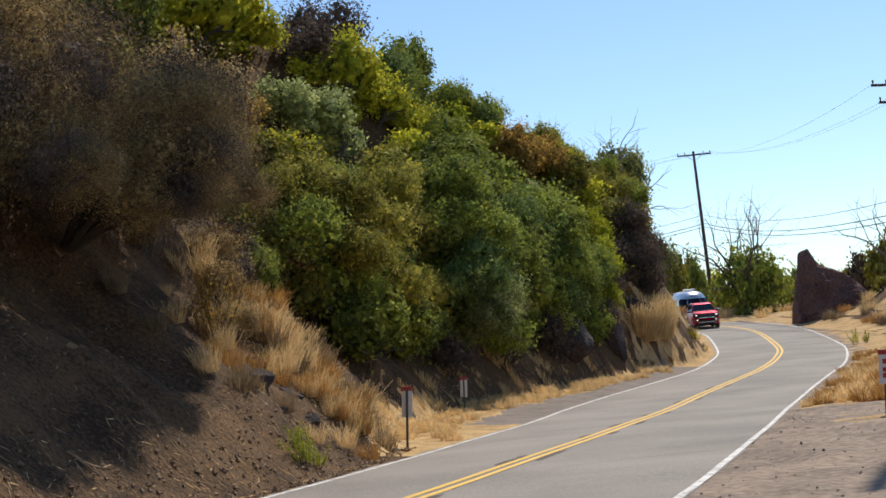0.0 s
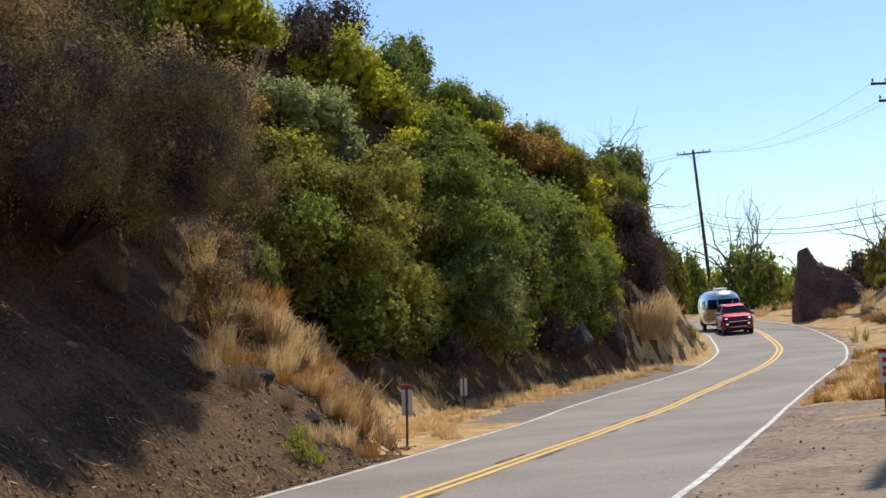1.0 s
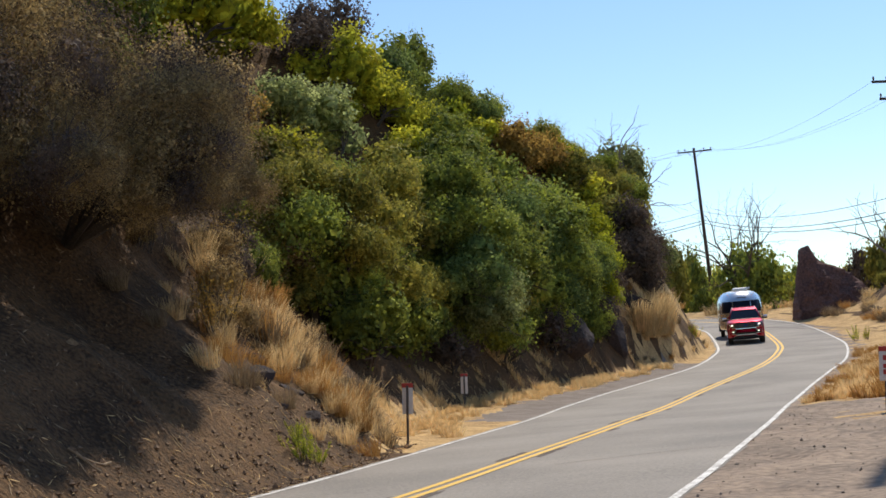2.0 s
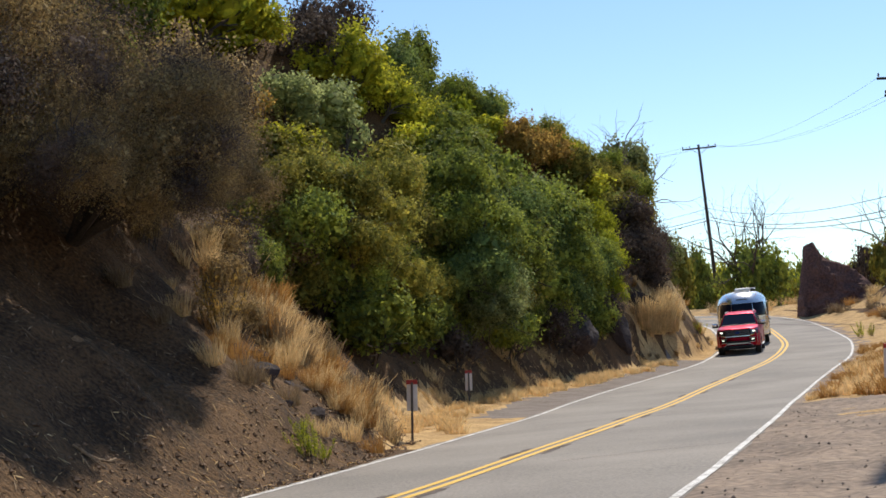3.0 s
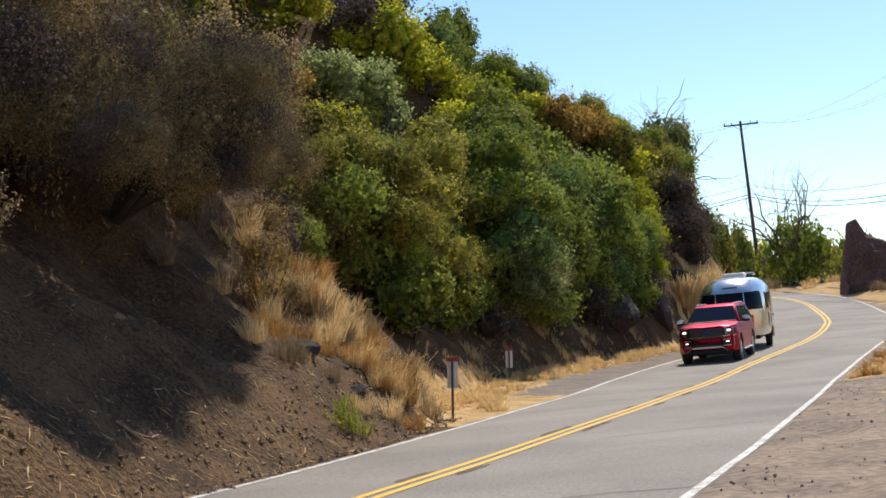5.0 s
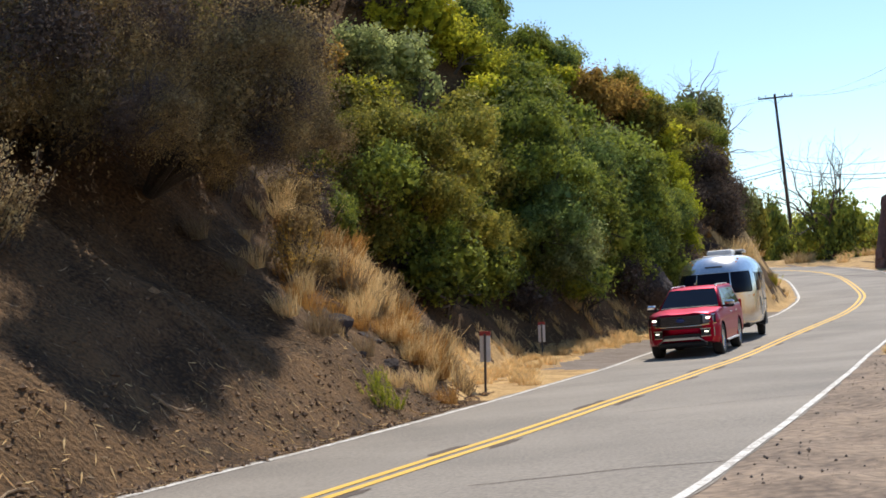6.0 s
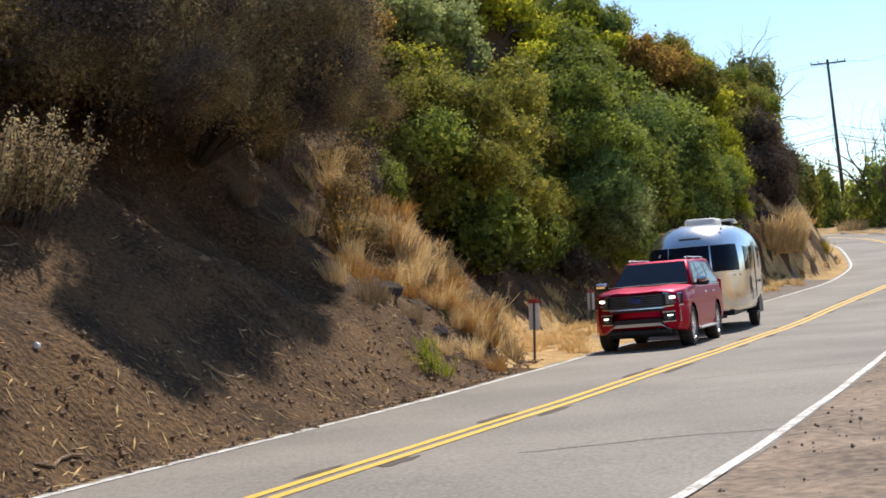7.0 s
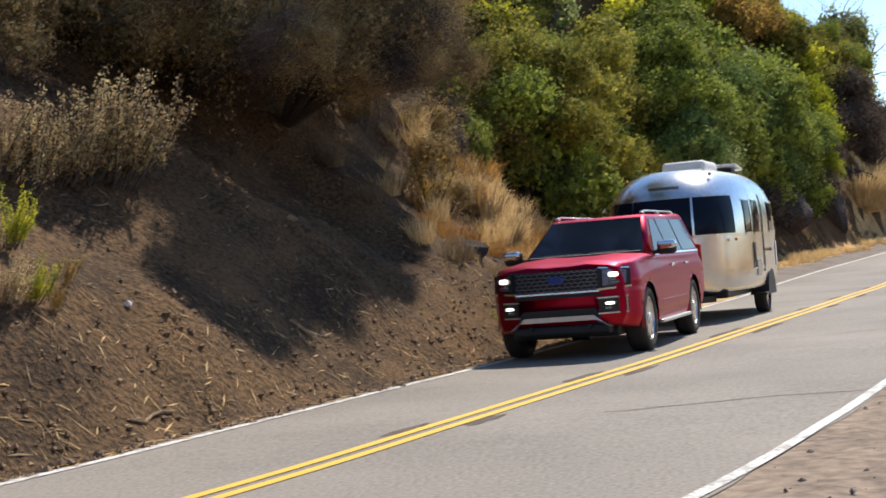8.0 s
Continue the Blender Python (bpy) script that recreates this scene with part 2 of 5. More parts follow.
GLASS_DARK = mat("dark tinted glass", (0.010, 0.015, 0.028), (0.008, 0.012, 0.022), rough=0.04, bump=0, spec=0.28)
ALLOY = mat("polished alloy", (0.75, 0.75, 0.76), (0.6, 0.6, 0.62), rough=0.22, metal=1.0, bump=0)
GLASS_DARK.node_tree.nodes["Principled BSDF"].inputs["IOR"].default_value = 1.27
ALU = mat("riveted aluminium skin", (0.80, 0.79, 0.77), (0.66, 0.65, 0.63), rough=0.24, metal=1.0, scale=0.8, fine=14, bump=0.05, depth=0.004)
CREAM = mat("white roof plastic", (0.78, 0.76, 0.72), (0.68, 0.66, 0.62), rough=0.5, bump=0.05)
BADGE = mat("blue badge enamel", (0.02, 0.05, 0.2), (0.02, 0.04, 0.16), rough=0.2, bump=0)
AMBER = mat("amber lens", (0.8, 0.3, 0.03), (0.7, 0.25, 0.03), rough=0.2, bump=0)
TAIL = mat("red lens", (0.5, 0.02, 0.02), (0.4, 0.02, 0.02), rough=0.2, bump=0)
GRILLE = mat("smoked grille metal", (0.22, 0.22, 0.24), (0.15, 0.15, 0.17), rough=0.3, metal=0.8, bump=0)
REFLECTOR = mat("lamp reflector", (0.26, 0.27, 0.30), (0.10, 0.10, 0.12), rough=0.18, metal=0.9, fine=30, bump=0.2)


def glow(name, color, power):
    m = bpy.data.materials.new(name)
    m.use_nodes = True
    p = m.node_tree.nodes["Principled BSDF"]
    p.inputs["Base Color"].default_value = p.inputs["Emission Color"].default_value = (*color, 1)
    p.inputs["Emission Strength"].default_value = power
    return m


LAMP_LIT = glow("lit lamp", (1.0, 0.97, 0.80), 1.6)


def quad_prism(bm, corners, thick):
    """A thin slab: four corners, thickened along its own normal."""
    c = [Vector(v) for v in corners]
    n = (c[1] - c[0]).cross(c[3] - c[0]).normalized() * thick
    a = [bm.verts.new(v) for v in c]
    b = [bm.verts.new(v - n) for v in c]
    k = len(c)
    bm.faces.new(a)
    bm.faces.new(b[::-1])
    for i in range(k):
        bm.faces.new((a[i], b[i], b[(i + 1) % k], a[(i + 1) % k]))


def slab(corners, thick, bevel=0.0):
    bm = bmesh.new()
    quad_prism(bm, corners, thick)
    if bevel:
        bmesh.ops.bevel(bm, geom=bm.edges[:], offset=bevel, segments=2, affect="EDGES", profile=0.5)
    return bm


def box(cx, cy, cz, sx, sy, sz, bevel=0.01, seg=2, rot=None):
    bm = bmesh.new()
    bmesh.ops.create_cube(bm, size=1, matrix=Matrix.Diagonal((sx, sy, sz, 1)))
    if bevel:
        bmesh.ops.bevel(bm, geom=bm.edges[:], offset=bevel, segments=seg, affect="EDGES", profile=0.5)
    if rot:
        bmesh.ops.transform(bm, matrix=Euler([radians(a) for a in rot]).to_matrix().to_4x4(), verts=bm.verts)
    bmesh.ops.translate(bm, vec=(cx, cy, cz), verts=bm.verts)
    return bm


def lathe(profile, seg=36, axis="y", caps=True):
    """Turned shape: profile of (along, radius) round the axis."""
    bm = bmesh.new()
    rings = []
    for a, r in profile:
        ring = []
        for k in range(seg):
            t = 2 * math.pi * k / seg
            v = (r * math.cos(t), a, r * math.sin(t)) if axis == "y" else (r * math.cos(t), r * math.sin(t), a)
            ring.append(bm.verts.new(v))
        rings.append(ring)
    for p, q in zip(rings[:-1], rings[1:]):
        for k in range(seg):
            bm.faces.new((p[k], p[(k + 1) % seg], q[(k + 1) % seg], q[k]))
    if caps:
        bm.faces.new(rings[0][::-1])
        bm.faces.new(rings[-1])
    return bm


def wheel(parent, x, y, radius, width, spokes, side):
    """A road wheel with tyre, rim and spokes; side is +1 for the left of its vehicle."""
    hub = part("wheel", lathe([(-0.05 * side, 0.05), (0.03 * side, 0.09)], 16), BLACK, parent)
    hub.location = (x, y, radius)
    w, r = width / 2, radius
    tyre = lathe([(-w, r * 0.72), (-w, r * 0.9), (-w * 0.8, r * 0.985), (-w * 0.4, r), (w * 0.4, r), (w * 0.8, r * 0.985), (w, r * 0.9), (w, r * 0.70), (w * 0.5, r * 0.66)], 48, caps=False)
    part("tyre", tyre, RUBBER, hub, smooth=True)
    rim = bmesh.new()
    ri = r * 0.70
    o = side * w * 0.9
    for ring_r0, ring_r1, d0, d1 in ((ri * 0.90, ri, o, o), (ri * 0.86, ri * 0.90, o - side * 0.05, o)):
        for k in range(48):
            t0, t1 = 2 * math.pi * k / 48, 2 * math.pi * (k + 1) / 48
            rim.faces.new([rim.verts.new((rr * math.cos(t), d, rr * math.sin(t))) for rr, d, t in ((ring_r0, d0, t0), (ring_r1, d1, t0), (ring_r1, d1, t1), (ring_r0, d0, t1))])
    for k in range(spokes):
        t = 2 * math.pi * k / spokes
        c, s = math.cos(t), math.sin(t)
        for off in (-0.022, 0.022):
            p = []
            for rr, ww in ((0.05, 0.012), (ri * 0.93, 0.021)):
                for sg in (-1, 1):
                    p.append((rr * c - (off * (0.6 + rr) + sg * ww) * s, o - side * 0.012 * (1 - rr), rr * s + (off * (0.6 + rr) + sg * ww) * c))
            quad_prism(rim, (p[0], p[1], p[3], p[2]), 0.03 * side)
    cap = lathe([(o - side * 0.02, 0.075), (o + side * 0.004, 0.07), (o + side * 0.01, 0.04)], 20)
    part("rim", rim, ALLOY, hub, "bright many-spoked alloy rim")
    part("hub_cap", cap, ALLOY, hub)
    back = lathe([(o - side * 0.09, ri * 0.9), (o - side * 0.10, 0.04)], 30)
    part("brake_disc", back, BLACK, hub)
    return hub


def smooth_step(a, b, x):
    t = min(max((x - a) / (b - a), 0), 1)
    return t * t * (3 - 2 * t)


def suv_section(x):
    """Half width, bottom, top of the body below the windows at x metres ahead of the front axle."""
    front = smooth_step(0.35, 0.92, x)
    rear = smooth_step(-3.75, -4.28, x)
    w = 1.0 - 0.10 * front**1.5 - 0.06 * rear
    z0 = 0.33 + 0.06 * front + 0.12 * rear
    hood = 1.255 - 0.075 * smooth_step(-0.5, 0.9, x) - 0.045 * smooth_step(0.76, 0.92, x)
    top = hood if x > -0.62 else 1.255
    return w, z0, top


def seam(x, s):
    """A dark door gap that follows the body's side at x."""
    bm = bmesh.new()
    w, z0, top = suv_section(x)
    pts = []
    for k in range(3, 22):
        t = k / 22
        tuck = 0.05 * (1 - smooth_step(0.0, 0.22, t)) + 0.045 * smooth_step(0.72, 1.0, t) - 0.012 * math.sin(math.pi * t)
        pts.append((s * (w - tuck + 0.003), z0 + (top - 0.05 - z0) * t))
    for (y0, a), (y1, b) in zip(pts[:-1], pts[1:]):
        bm.faces.new([bm.verts.new(v) for v in ((x - 0.006, y0, a), (x + 0.006, y0, a), (x + 0.006, y1, b), (x - 0.006, y1, b))])
    return bm


def build_suv():
    car = tagged(new("suv"), "bright red full-size SUV with lit headlamps, towing a trailer", "car")
    # body shell below the windows, with round wheel arches
    bm = bmesh.new()
    xs = list(np.linspace(-4.28, 0.92, 92))
    rows = 22
    rings = []
    for x in xs:
        w, z0, top = suv_section(x)
        ring = []
        for k in range(rows + 1):
            t = k / rows
            z = z0 + (top - 0.05 - z0) * t
            tuck = 0.05 * (1 - smooth_step(0.0, 0.22, t)) + 0.045 * smooth_step(0.72, 1.0, t) - 0.012 * math.sin(math.pi * t) + 0.014 * (0.6 < t < 0.68)
            ring.append((x, w - tuck, z))
        for y_in, dz in ((0.09, 0.028), (0.17, 0.044), (0.5, 0.052), (0.8, 0.056)):
            bulge = 0.02 * (x > -0.62) * (0.3 < y_in < 0.6)
            ring.append((x, (w - 0.045) * (1 - y_in), top - 0.05 + dz + bulge))
        full = ring + [(x, 0, top + 0.007)] + [(a, -b, c) for a, b, c in ring[::-1]]
        rings.append([bm.verts.new(v) for v in full])
    m = len(rings[0])
    for p, q in zip(rings[:-1], rings[1:]):
        for k in range(m - 1):
            bm.faces.new((p[k], q[k], q[k + 1], p[k + 1]))
        bm.faces.new((p[m - 1], q[m - 1], q[0], p[0]))
    bm.faces.new(rings[0])
    bm.faces.new(rings[-1][::-1])
    dead = []
    for cx in (0.0, -3.11):
        R = 0.475
        for f in bm.faces:
            c = f.calc_center_median()
            if math.hypot(c.x - cx, c.z - 0.41) < R and abs(c.y) > 0.45 and len(f.verts) == 4:
                dead.append(f)
        for v in bm.verts:
            d = math.hypot(v.co.x - cx, v.co.z - 0.41)
            if abs(v.co.y) > 0.45 and abs(d - R) < 0.045 and d > 0:
                v.co.x, v.co.z = cx + (v.co.x - cx) * R / d, 0.41 + (v.co.z - 0.41) * R / d
    bmesh.ops.delete(bm, geom=list(set(dead)), context="FACES")
    part("body", bm, RED, car, smooth=True)
    for cx in (0.0, -3.11):
        for sd in (1, -1):
            liner, lip = bmesh.new(), bmesh.new()
            pts = [(0.47 * math.cos(a), 0.47 * math.sin(a)) for a in np.linspace(math.pi * 1.06, -0.06 * math.pi, 22)]
            for (a, b), (c, d) in zip(pts[:-1], pts[1:]):
                liner.faces.new([liner.verts.new(v) for v in ((cx + a, sd * 0.97, 0.41 + b), (cx + c, sd * 0.97, 0.41 + d), (cx + c, sd * 0.42, 0.41 + d), (cx + a, sd * 0.42, 0.41 + b))])
                lip.faces.new([lip.verts.new(v) for v in ((cx + a, sd * 1.005, 0.41 + b), (cx + c, sd * 1.005, 0.41 + d), (cx + c * 1.07, sd * 0.985, 0.41 + d * 1.07), (cx + a * 1.07, sd * 0.985, 0.41 + b * 1.07))])
            liner.faces.new([liner.verts.new((cx + a, sd * 0.42, 0.41 + b)) for a, b in pts])
            part("arch_liner", liner, BLACK, car)
            part("arch_lip", lip, RED, car)
    # cabin
    bm = bmesh.new()
    lo = [(-0.50, 0.94), (-4.22, 0.93)]
    hi = [(-1.42, 0.70), (-3.98, 0.70)]
    b = [bm.verts.new((x, s * y, 1.19)) for x, y, s in ((*lo[0], 1), (*lo[1], 1), (*lo[1], -1), (*lo[0], -1))]
    t = [bm.verts.new((x, s * y, z)) for x, y, z, s in ((*hi[0], 1.845, 1), (*hi[1], 1.87, 1), (*hi[1], 1.87, -1), (*hi[0], 1.845, -1))]
    bm.faces.new(b[::-1])
    roof = bm.faces.new(t)
    for i in range(4):
        bm.faces.new((b[i], b[(i + 1) % 4], t[(i + 1) % 4], t[i]))
    bmesh.ops.bevel(bm, geom=[e for e in bm.edges if max(v.co.z for v in e.verts) > 1.5], offset=0.07, segments=4, affect="EDGES", profile=0.5)
    for v in bm.verts:
        if v.co.z > 1.80:
            v.co.z += 0.05 * (1 - (v.co.y / 0.7) ** 2) * max(0, 1 - abs(v.co.x + 2.7) / 2.2)
    part("cabin", bm, RED, car, smooth=True)

    def on_side(x, z, s, out=0.006):
        k = (z - 1.19) / (1.86 - 1.19)
        return (x, s * (0.935 - 0.235 * k + out), z)

    # glazing
    ws = [(-0.55, 0.84, 1.225), (-0.55, -0.84, 1.225), (-1.335, -0.66, 1.79), (-1.335, 0.66, 1.79)]
    n = Vector((0.58, 0, 0.81)) * 0.012
    part("windscreen", slab([tuple(Vector(v) + n) for v in ws], 0.01), GLASS_DARK, car, "dark tinted windscreen")
    part("cowl", slab([(-0.42, 0.80, 1.262), (-0.42, -0.80, 1.262), (-0.60, -0.82, 1.272), (-0.60, 0.82, 1.272)], 0.02), BLACK, car)
    for y0 in (0.05, -0.62):
        part("wiper", slab([(-0.60, y0, 1.285), (-0.60, y0 + 0.55, 1.285), (-0.63, y0 + 0.55, 1.31), (-0.63, y0, 1.31)], 0.012), BLACK, car)
    for s in (1, -1):
        for z0, z1, xa, xb, xc, xd in ((1.245, 1.765, -0.86, -1.78, -1.80, -1.47), (1.245, 1.765, -1.87, -2.78, -2.78, -1.88), (1.255, 1.765, -2.88, -3.95, -3.80, -2.88)):
            c = [on_side(xa, z0, s), on_side(xb, z0, s), on_side(xc, z1, s), on_side(xd, z1, s)]
            part("side_window", slab(c if s > 0 else c[::-1], 0.01), GLASS_DARK, car)
        for xa, xb in ((-1.79, -1.86), (-2.79, -2.87)):
            c = [on_side(xa, 1.24, s, 0.008), on_side(xb, 1.24, s, 0.008), on_side(xb, 1.775, s, 0.008), on_side(xa, 1.775, s, 0.008)]
            part("door_pillar", slab(c if s > 0 else c[::-1], 0.01), BLACK, car)
        c = [on_side(-0.80, 1.215, s, 0.012), on_side(-4.0, 1.215, s, 0.012), on_side(-4.0, 1.24, s, 0.012), on_side(-0.80, 1.24, s, 0.012)]
        part("belt_trim", slab(c if s > 0 else c[::-1], 0.012), CHROME, car)
        # roof rail with three feet
        part("roof_rail", box(-2.6, s * 0.635, 1.905, 1.9, 0.045, 0.03, 0.014), SATIN, car, "silver roof rail")
        for fx in (-1.55, -2.55, -3.55):
            part("rail_foot", box(fx, s * 0.635, 1.88, 0.14, 0.05, 0.05, 0.015), SATIN, car)
        # mirror
        stem = part("mirror", box(-0.78, s * 1.12, 1.30, 0.14, 0.27, 0.19, 0.055, 3), BLACK, car)
        part("mirror_cap", box(-0.74, s * 1.13, 1.335, 0.14, 0.265, 0.115, 0.05, 3), CHROME, stem, "chrome mirror cap")
        part("mirror_arm", box(-0.80, s * 0.97, 1.25, 0.10, 0.14, 0.06, 0.02), BLACK, stem)
        # doors
        for hx in (-1.62, -2.60):
            part("door_handle", box(hx, s * 1.005, 1.06, 0.20, 0.04, 0.035, 0.012), CHROME, car, "chrome door handle")
        for gx in (-0.72, -1.83, -2.72):
            part("door_gap", seam(gx, s), BLACK, car)
        part("running_board", box(-1.55, s * 0.97, 0.335, 1.95, 0.16, 0.05, 0.018), SATIN, car, "silver running board")
        part("rocker_panel", box(-1.55, s * 0.95, 0.42, 2.05, 0.08, 0.12, 0.03), RED, car)
        part("door_moulding", box(-1.6, s * 1.0, 0.60, 1.75, 0.03, 0.05, 0.012), RED, car)
        # headlamp: dark housing, reflector, lit projector, bright surround
        hl = part("headlight", slab([(0.985, s * 0.59, 0.85), (0.80, s * 0.975, 0.87), (0.76, s * 0.965, 1.085), (0.955, s * 0.59, 1.115)][::s], 0.05), BLACK, car, "lit projector headlamp")
        part("lamp_surround", slab([(1.0, s * 0.58, 0.828), (0.815, s * 0.985, 0.848), (0.815, s * 0.985, 0.872), (1.0, s * 0.58, 0.852)][::s], 0.03), CHROME, hl)
        part("lamp_reflector", slab([(0.985, s * 0.65, 0.88), (0.852, s * 0.93, 0.895), (0.822, s * 0.93, 1.065), (0.957, s * 0.65, 1.085)][::s], 0.02), REFLECTOR, hl)
        part("lamp_bulb", box(0.935, s * 0.79, 1.015, 0.05, 0.13, 0.06, 0.02), LAMP_LIT, hl, "glowing headlamp")
        part("lamp_cell", box(0.925, s * 0.79, 0.925, 0.05, 0.14, 0.05, 0.02), REFLECTOR, hl)
        part("lamp_surround", slab([(0.962, s * 0.60, 1.098), (0.79, s * 0.965, 1.078), (0.785, s * 0.965, 1.095), (0.957, s * 0.60, 1.115)][::s], 0.03), CHROME, hl)
        # fog lamp pocket
        fg = part("fog_light", slab([(0.985, s * 0.58, 0.545), (0.86, s * 0.945, 0.545), (0.86, s * 0.945, 0.735), (0.985, s * 0.58, 0.735)][::s], 0.04), BLACK, car)
        for z in (0.545, 0.735):
            part("fog_trim", slab([(0.995, s * 0.57, z - 0.008), (0.865, s * 0.94, z - 0.008), (0.865, s * 0.94, z + 0.010), (0.995, s * 0.57, z + 0.010)][::s], 0.03), SATIN, fg)
        part("fog_trim", slab([(0.872, s * 0.925, 0.56), (0.858, s * 0.942, 0.56), (0.858, s * 0.942, 0.75), (0.872, s * 0.925, 0.75)][::s], 0.03), SATIN, fg)
        part("fog_bulb", box(0.945, s * 0.72, 0.665, 0.04, 0.12, 0.035, 0.012), LAMP_LIT, fg, "glowing fog lamp")
        part("fog_cell", box(0.945, s * 0.70, 0.605, 0.04, 0.10, 0.035, 0.012), REFLECTOR, fg)
        # tail lamp
        part("tail_light", box(-4.25, s * 0.84, 1.08, 0.10, 0.22, 0.5, 0.03), TAIL, car)
        part("tow_hook", box(0.93, s * 0.42, 0.40, 0.10, 0.05, 0.06, 0.015), BLACK, car)
    # grille: dark back, frame, staggered bright bars
    gr = part("grille", slab([(0.985, 0.60, 0.83), (0.985, -0.60, 0.83), (0.95, -0.60, 1.10), (0.95, 0.60, 1.10)][::-1], 0.05), BLACK, car, "dark grille with rows of silver mesh")
    for r in range(6):
        k = (r + 0.5) / 6
        x, z = 0.992 - 0.035 * k, 0.83 + 0.27 * k
        bm = bmesh.new()
        n = 26
        for j in range(n):
            y0, y1 = -0.58 + 1.16 * j / n, -0.58 + 1.16 * (j + 1) / n
            a, c = (0.011, -0.011) if (j + r) % 2 else (-0.011, 0.011)
            quad_prism(bm, [(x, y0, z + a - 0.005), (x, y1, z + c - 0.005), (x, y1, z + c + 0.005), (x, y0, z + a + 0.005)], -0.012)
        part("grille_bar", bm, GRILLE, gr)
    part("grille_rail", slab([(1.0, 0.60, 0.815), (1.0, -0.60, 0.815), (0.998, -0.60, 0.838), (0.998, 0.60, 0.838)][::-1], 0.02), CHROME, gr)
    badge = lathe([(0.0, 0.13), (0.014, 0.125), (0.02, 0.08)], 28)
    bmesh.ops.transform(badge, matrix=Matrix.Translation((0.978, 0, 0.985)) @ Euler((0, 0, radians(-90))).to_matrix().to_4x4() @ Matrix.Diagonal((1, 1, 0.42, 1)), verts=badge.verts)
    part("badge", badge, BADGE, gr, "plain blue oval badge")
    # bumper: intake, red bar, silver skid plate
    part("bumper_groove", slab([(0.95, 0.62, 0.765), (0.95, -0.62, 0.765), (0.95, -0.62, 0.80), (0.95, 0.62, 0.80)][::-1], 0.03), BLACK, car)
    part("lower_intake", slab([(0.97, 0.60, 0.50), (0.97, -0.60, 0.50), (0.97, -0.52, 0.62), (0.97, 0.52, 0.62)][::-1], 0.05), BLACK, car)
    skid = bmesh.new()
    quad_prism(skid, [(1.005, -0.55, 0.475), (1.005, 0.55, 0.475), (1.005, 0.50, 0.535), (1.005, -0.50, 0.535)], 0.03)
    for s in (1, -1):
        quad_prism(skid, [(1.005, s * 0.50, 0.535), (1.005, s * 0.55, 0.475), (0.95, s * 0.74, 0.385), (0.96, s * 0.68, 0.40)][::s], 0.03)
    part("skid_plate", skid, SATIN, car, "silver skid plate")
    part("underbody", box(-1.6, 0, 0.33, 4.6, 1.5, 0.16, 0.03), BLACK, car)
    part("air_dam", box(0.86, 0, 0.36, 0.16, 1.4, 0.12, 0.03), BLACK, car)
    part("aerial", slab([(-1.75, 0.006, 1.93), (-1.92, 0.006, 1.93), (-1.93, 0.006, 2.0), (-1.90, 0.006, 2.0)], 0.012), BLACK, car)
    part("rear_window", slab([(-4.19, -0.78, 1.30), (-4.19, 0.78, 1.30), (-4.035, 0.64, 1.80), (-4.035, -0.64, 1.80)][::-1], 0.01), GLASS_DARK, car)
    part("hitch", box(-4.42, 0, 0.42, 0.35, 0.09, 0.09, 0.015), BLACK, car)
    # rounded nose in plan, slimmer shoulders and a lower roof
    for ob in car.children_recursive:
        for v in ob.data.vertices:
            x, y, z = v.co
            nose = smooth_step(0.42, 1.0, x)
            v.co.y = y * (1 - 0.06 * nose) * 0.95
            v.co.x = x - 0.10 * nose * (abs(y) / 0.95) ** 3
            if z > 1.25 and abs(y) < 0.98:
                v.co.z = 1.25 + (z - 1.25) * 0.885
    for cx in (0.0, -3.11):
        for s in (1, -1):
            WHEELS.append((wheel(car, cx, s * 0.812, 0.41, 0.27, 10, s), 0.41))
    return car


def shell_point(a, z, out=0.0):
    """The trailer's skin at plan angle a and height z; out moves it off the skin."""
    up = max(0.0, (z - 1.55) / 1.07)
    sx = 2.82 - 0.95 * (1 - math.sqrt(max(0.0, 1 - up**2.4)))
    sy = 1.25 - 0.85 * (1 - max(0.0, 1 - up**3.2) ** 0.42)
    dn = max(0.0, (0.95 - z) / 0.45)
    sx, sy = sx - 0.05 * dn**2, sy - 0.05 * dn**2
    n = 3.6 - 1.1 * up
    c, s = math.cos(a), math.sin(a)
    r = (abs(c / (sx + out)) ** n + abs(s / (sy + out)) ** n) ** (-1 / n)
    return (r * c, r * s, z + out * up)


def shell_patch(a0, a1, z0, z1, out, thick, na=8, nz=6):
    """A curved plate on the trailer's skin."""
    bm = bmesh.new()
    for o, flip in ((out, 1), (out - thick, -1)):
        g = [[bm.verts.new(shell_point(a0 + (a1 - a0) * i / na, z0 + (z1 - z0) * j / nz, o)) for i in range(na + 1)] for j in range(nz + 1)]
        for j in range(nz):
            for i in range(na):
                bm.faces.new((g[j][i], g[j][i + 1], g[j + 1][i + 1], g[j + 1][i])[::flip])
    return bm


def side_angle(x):
    return math.atan2(1.25, x)


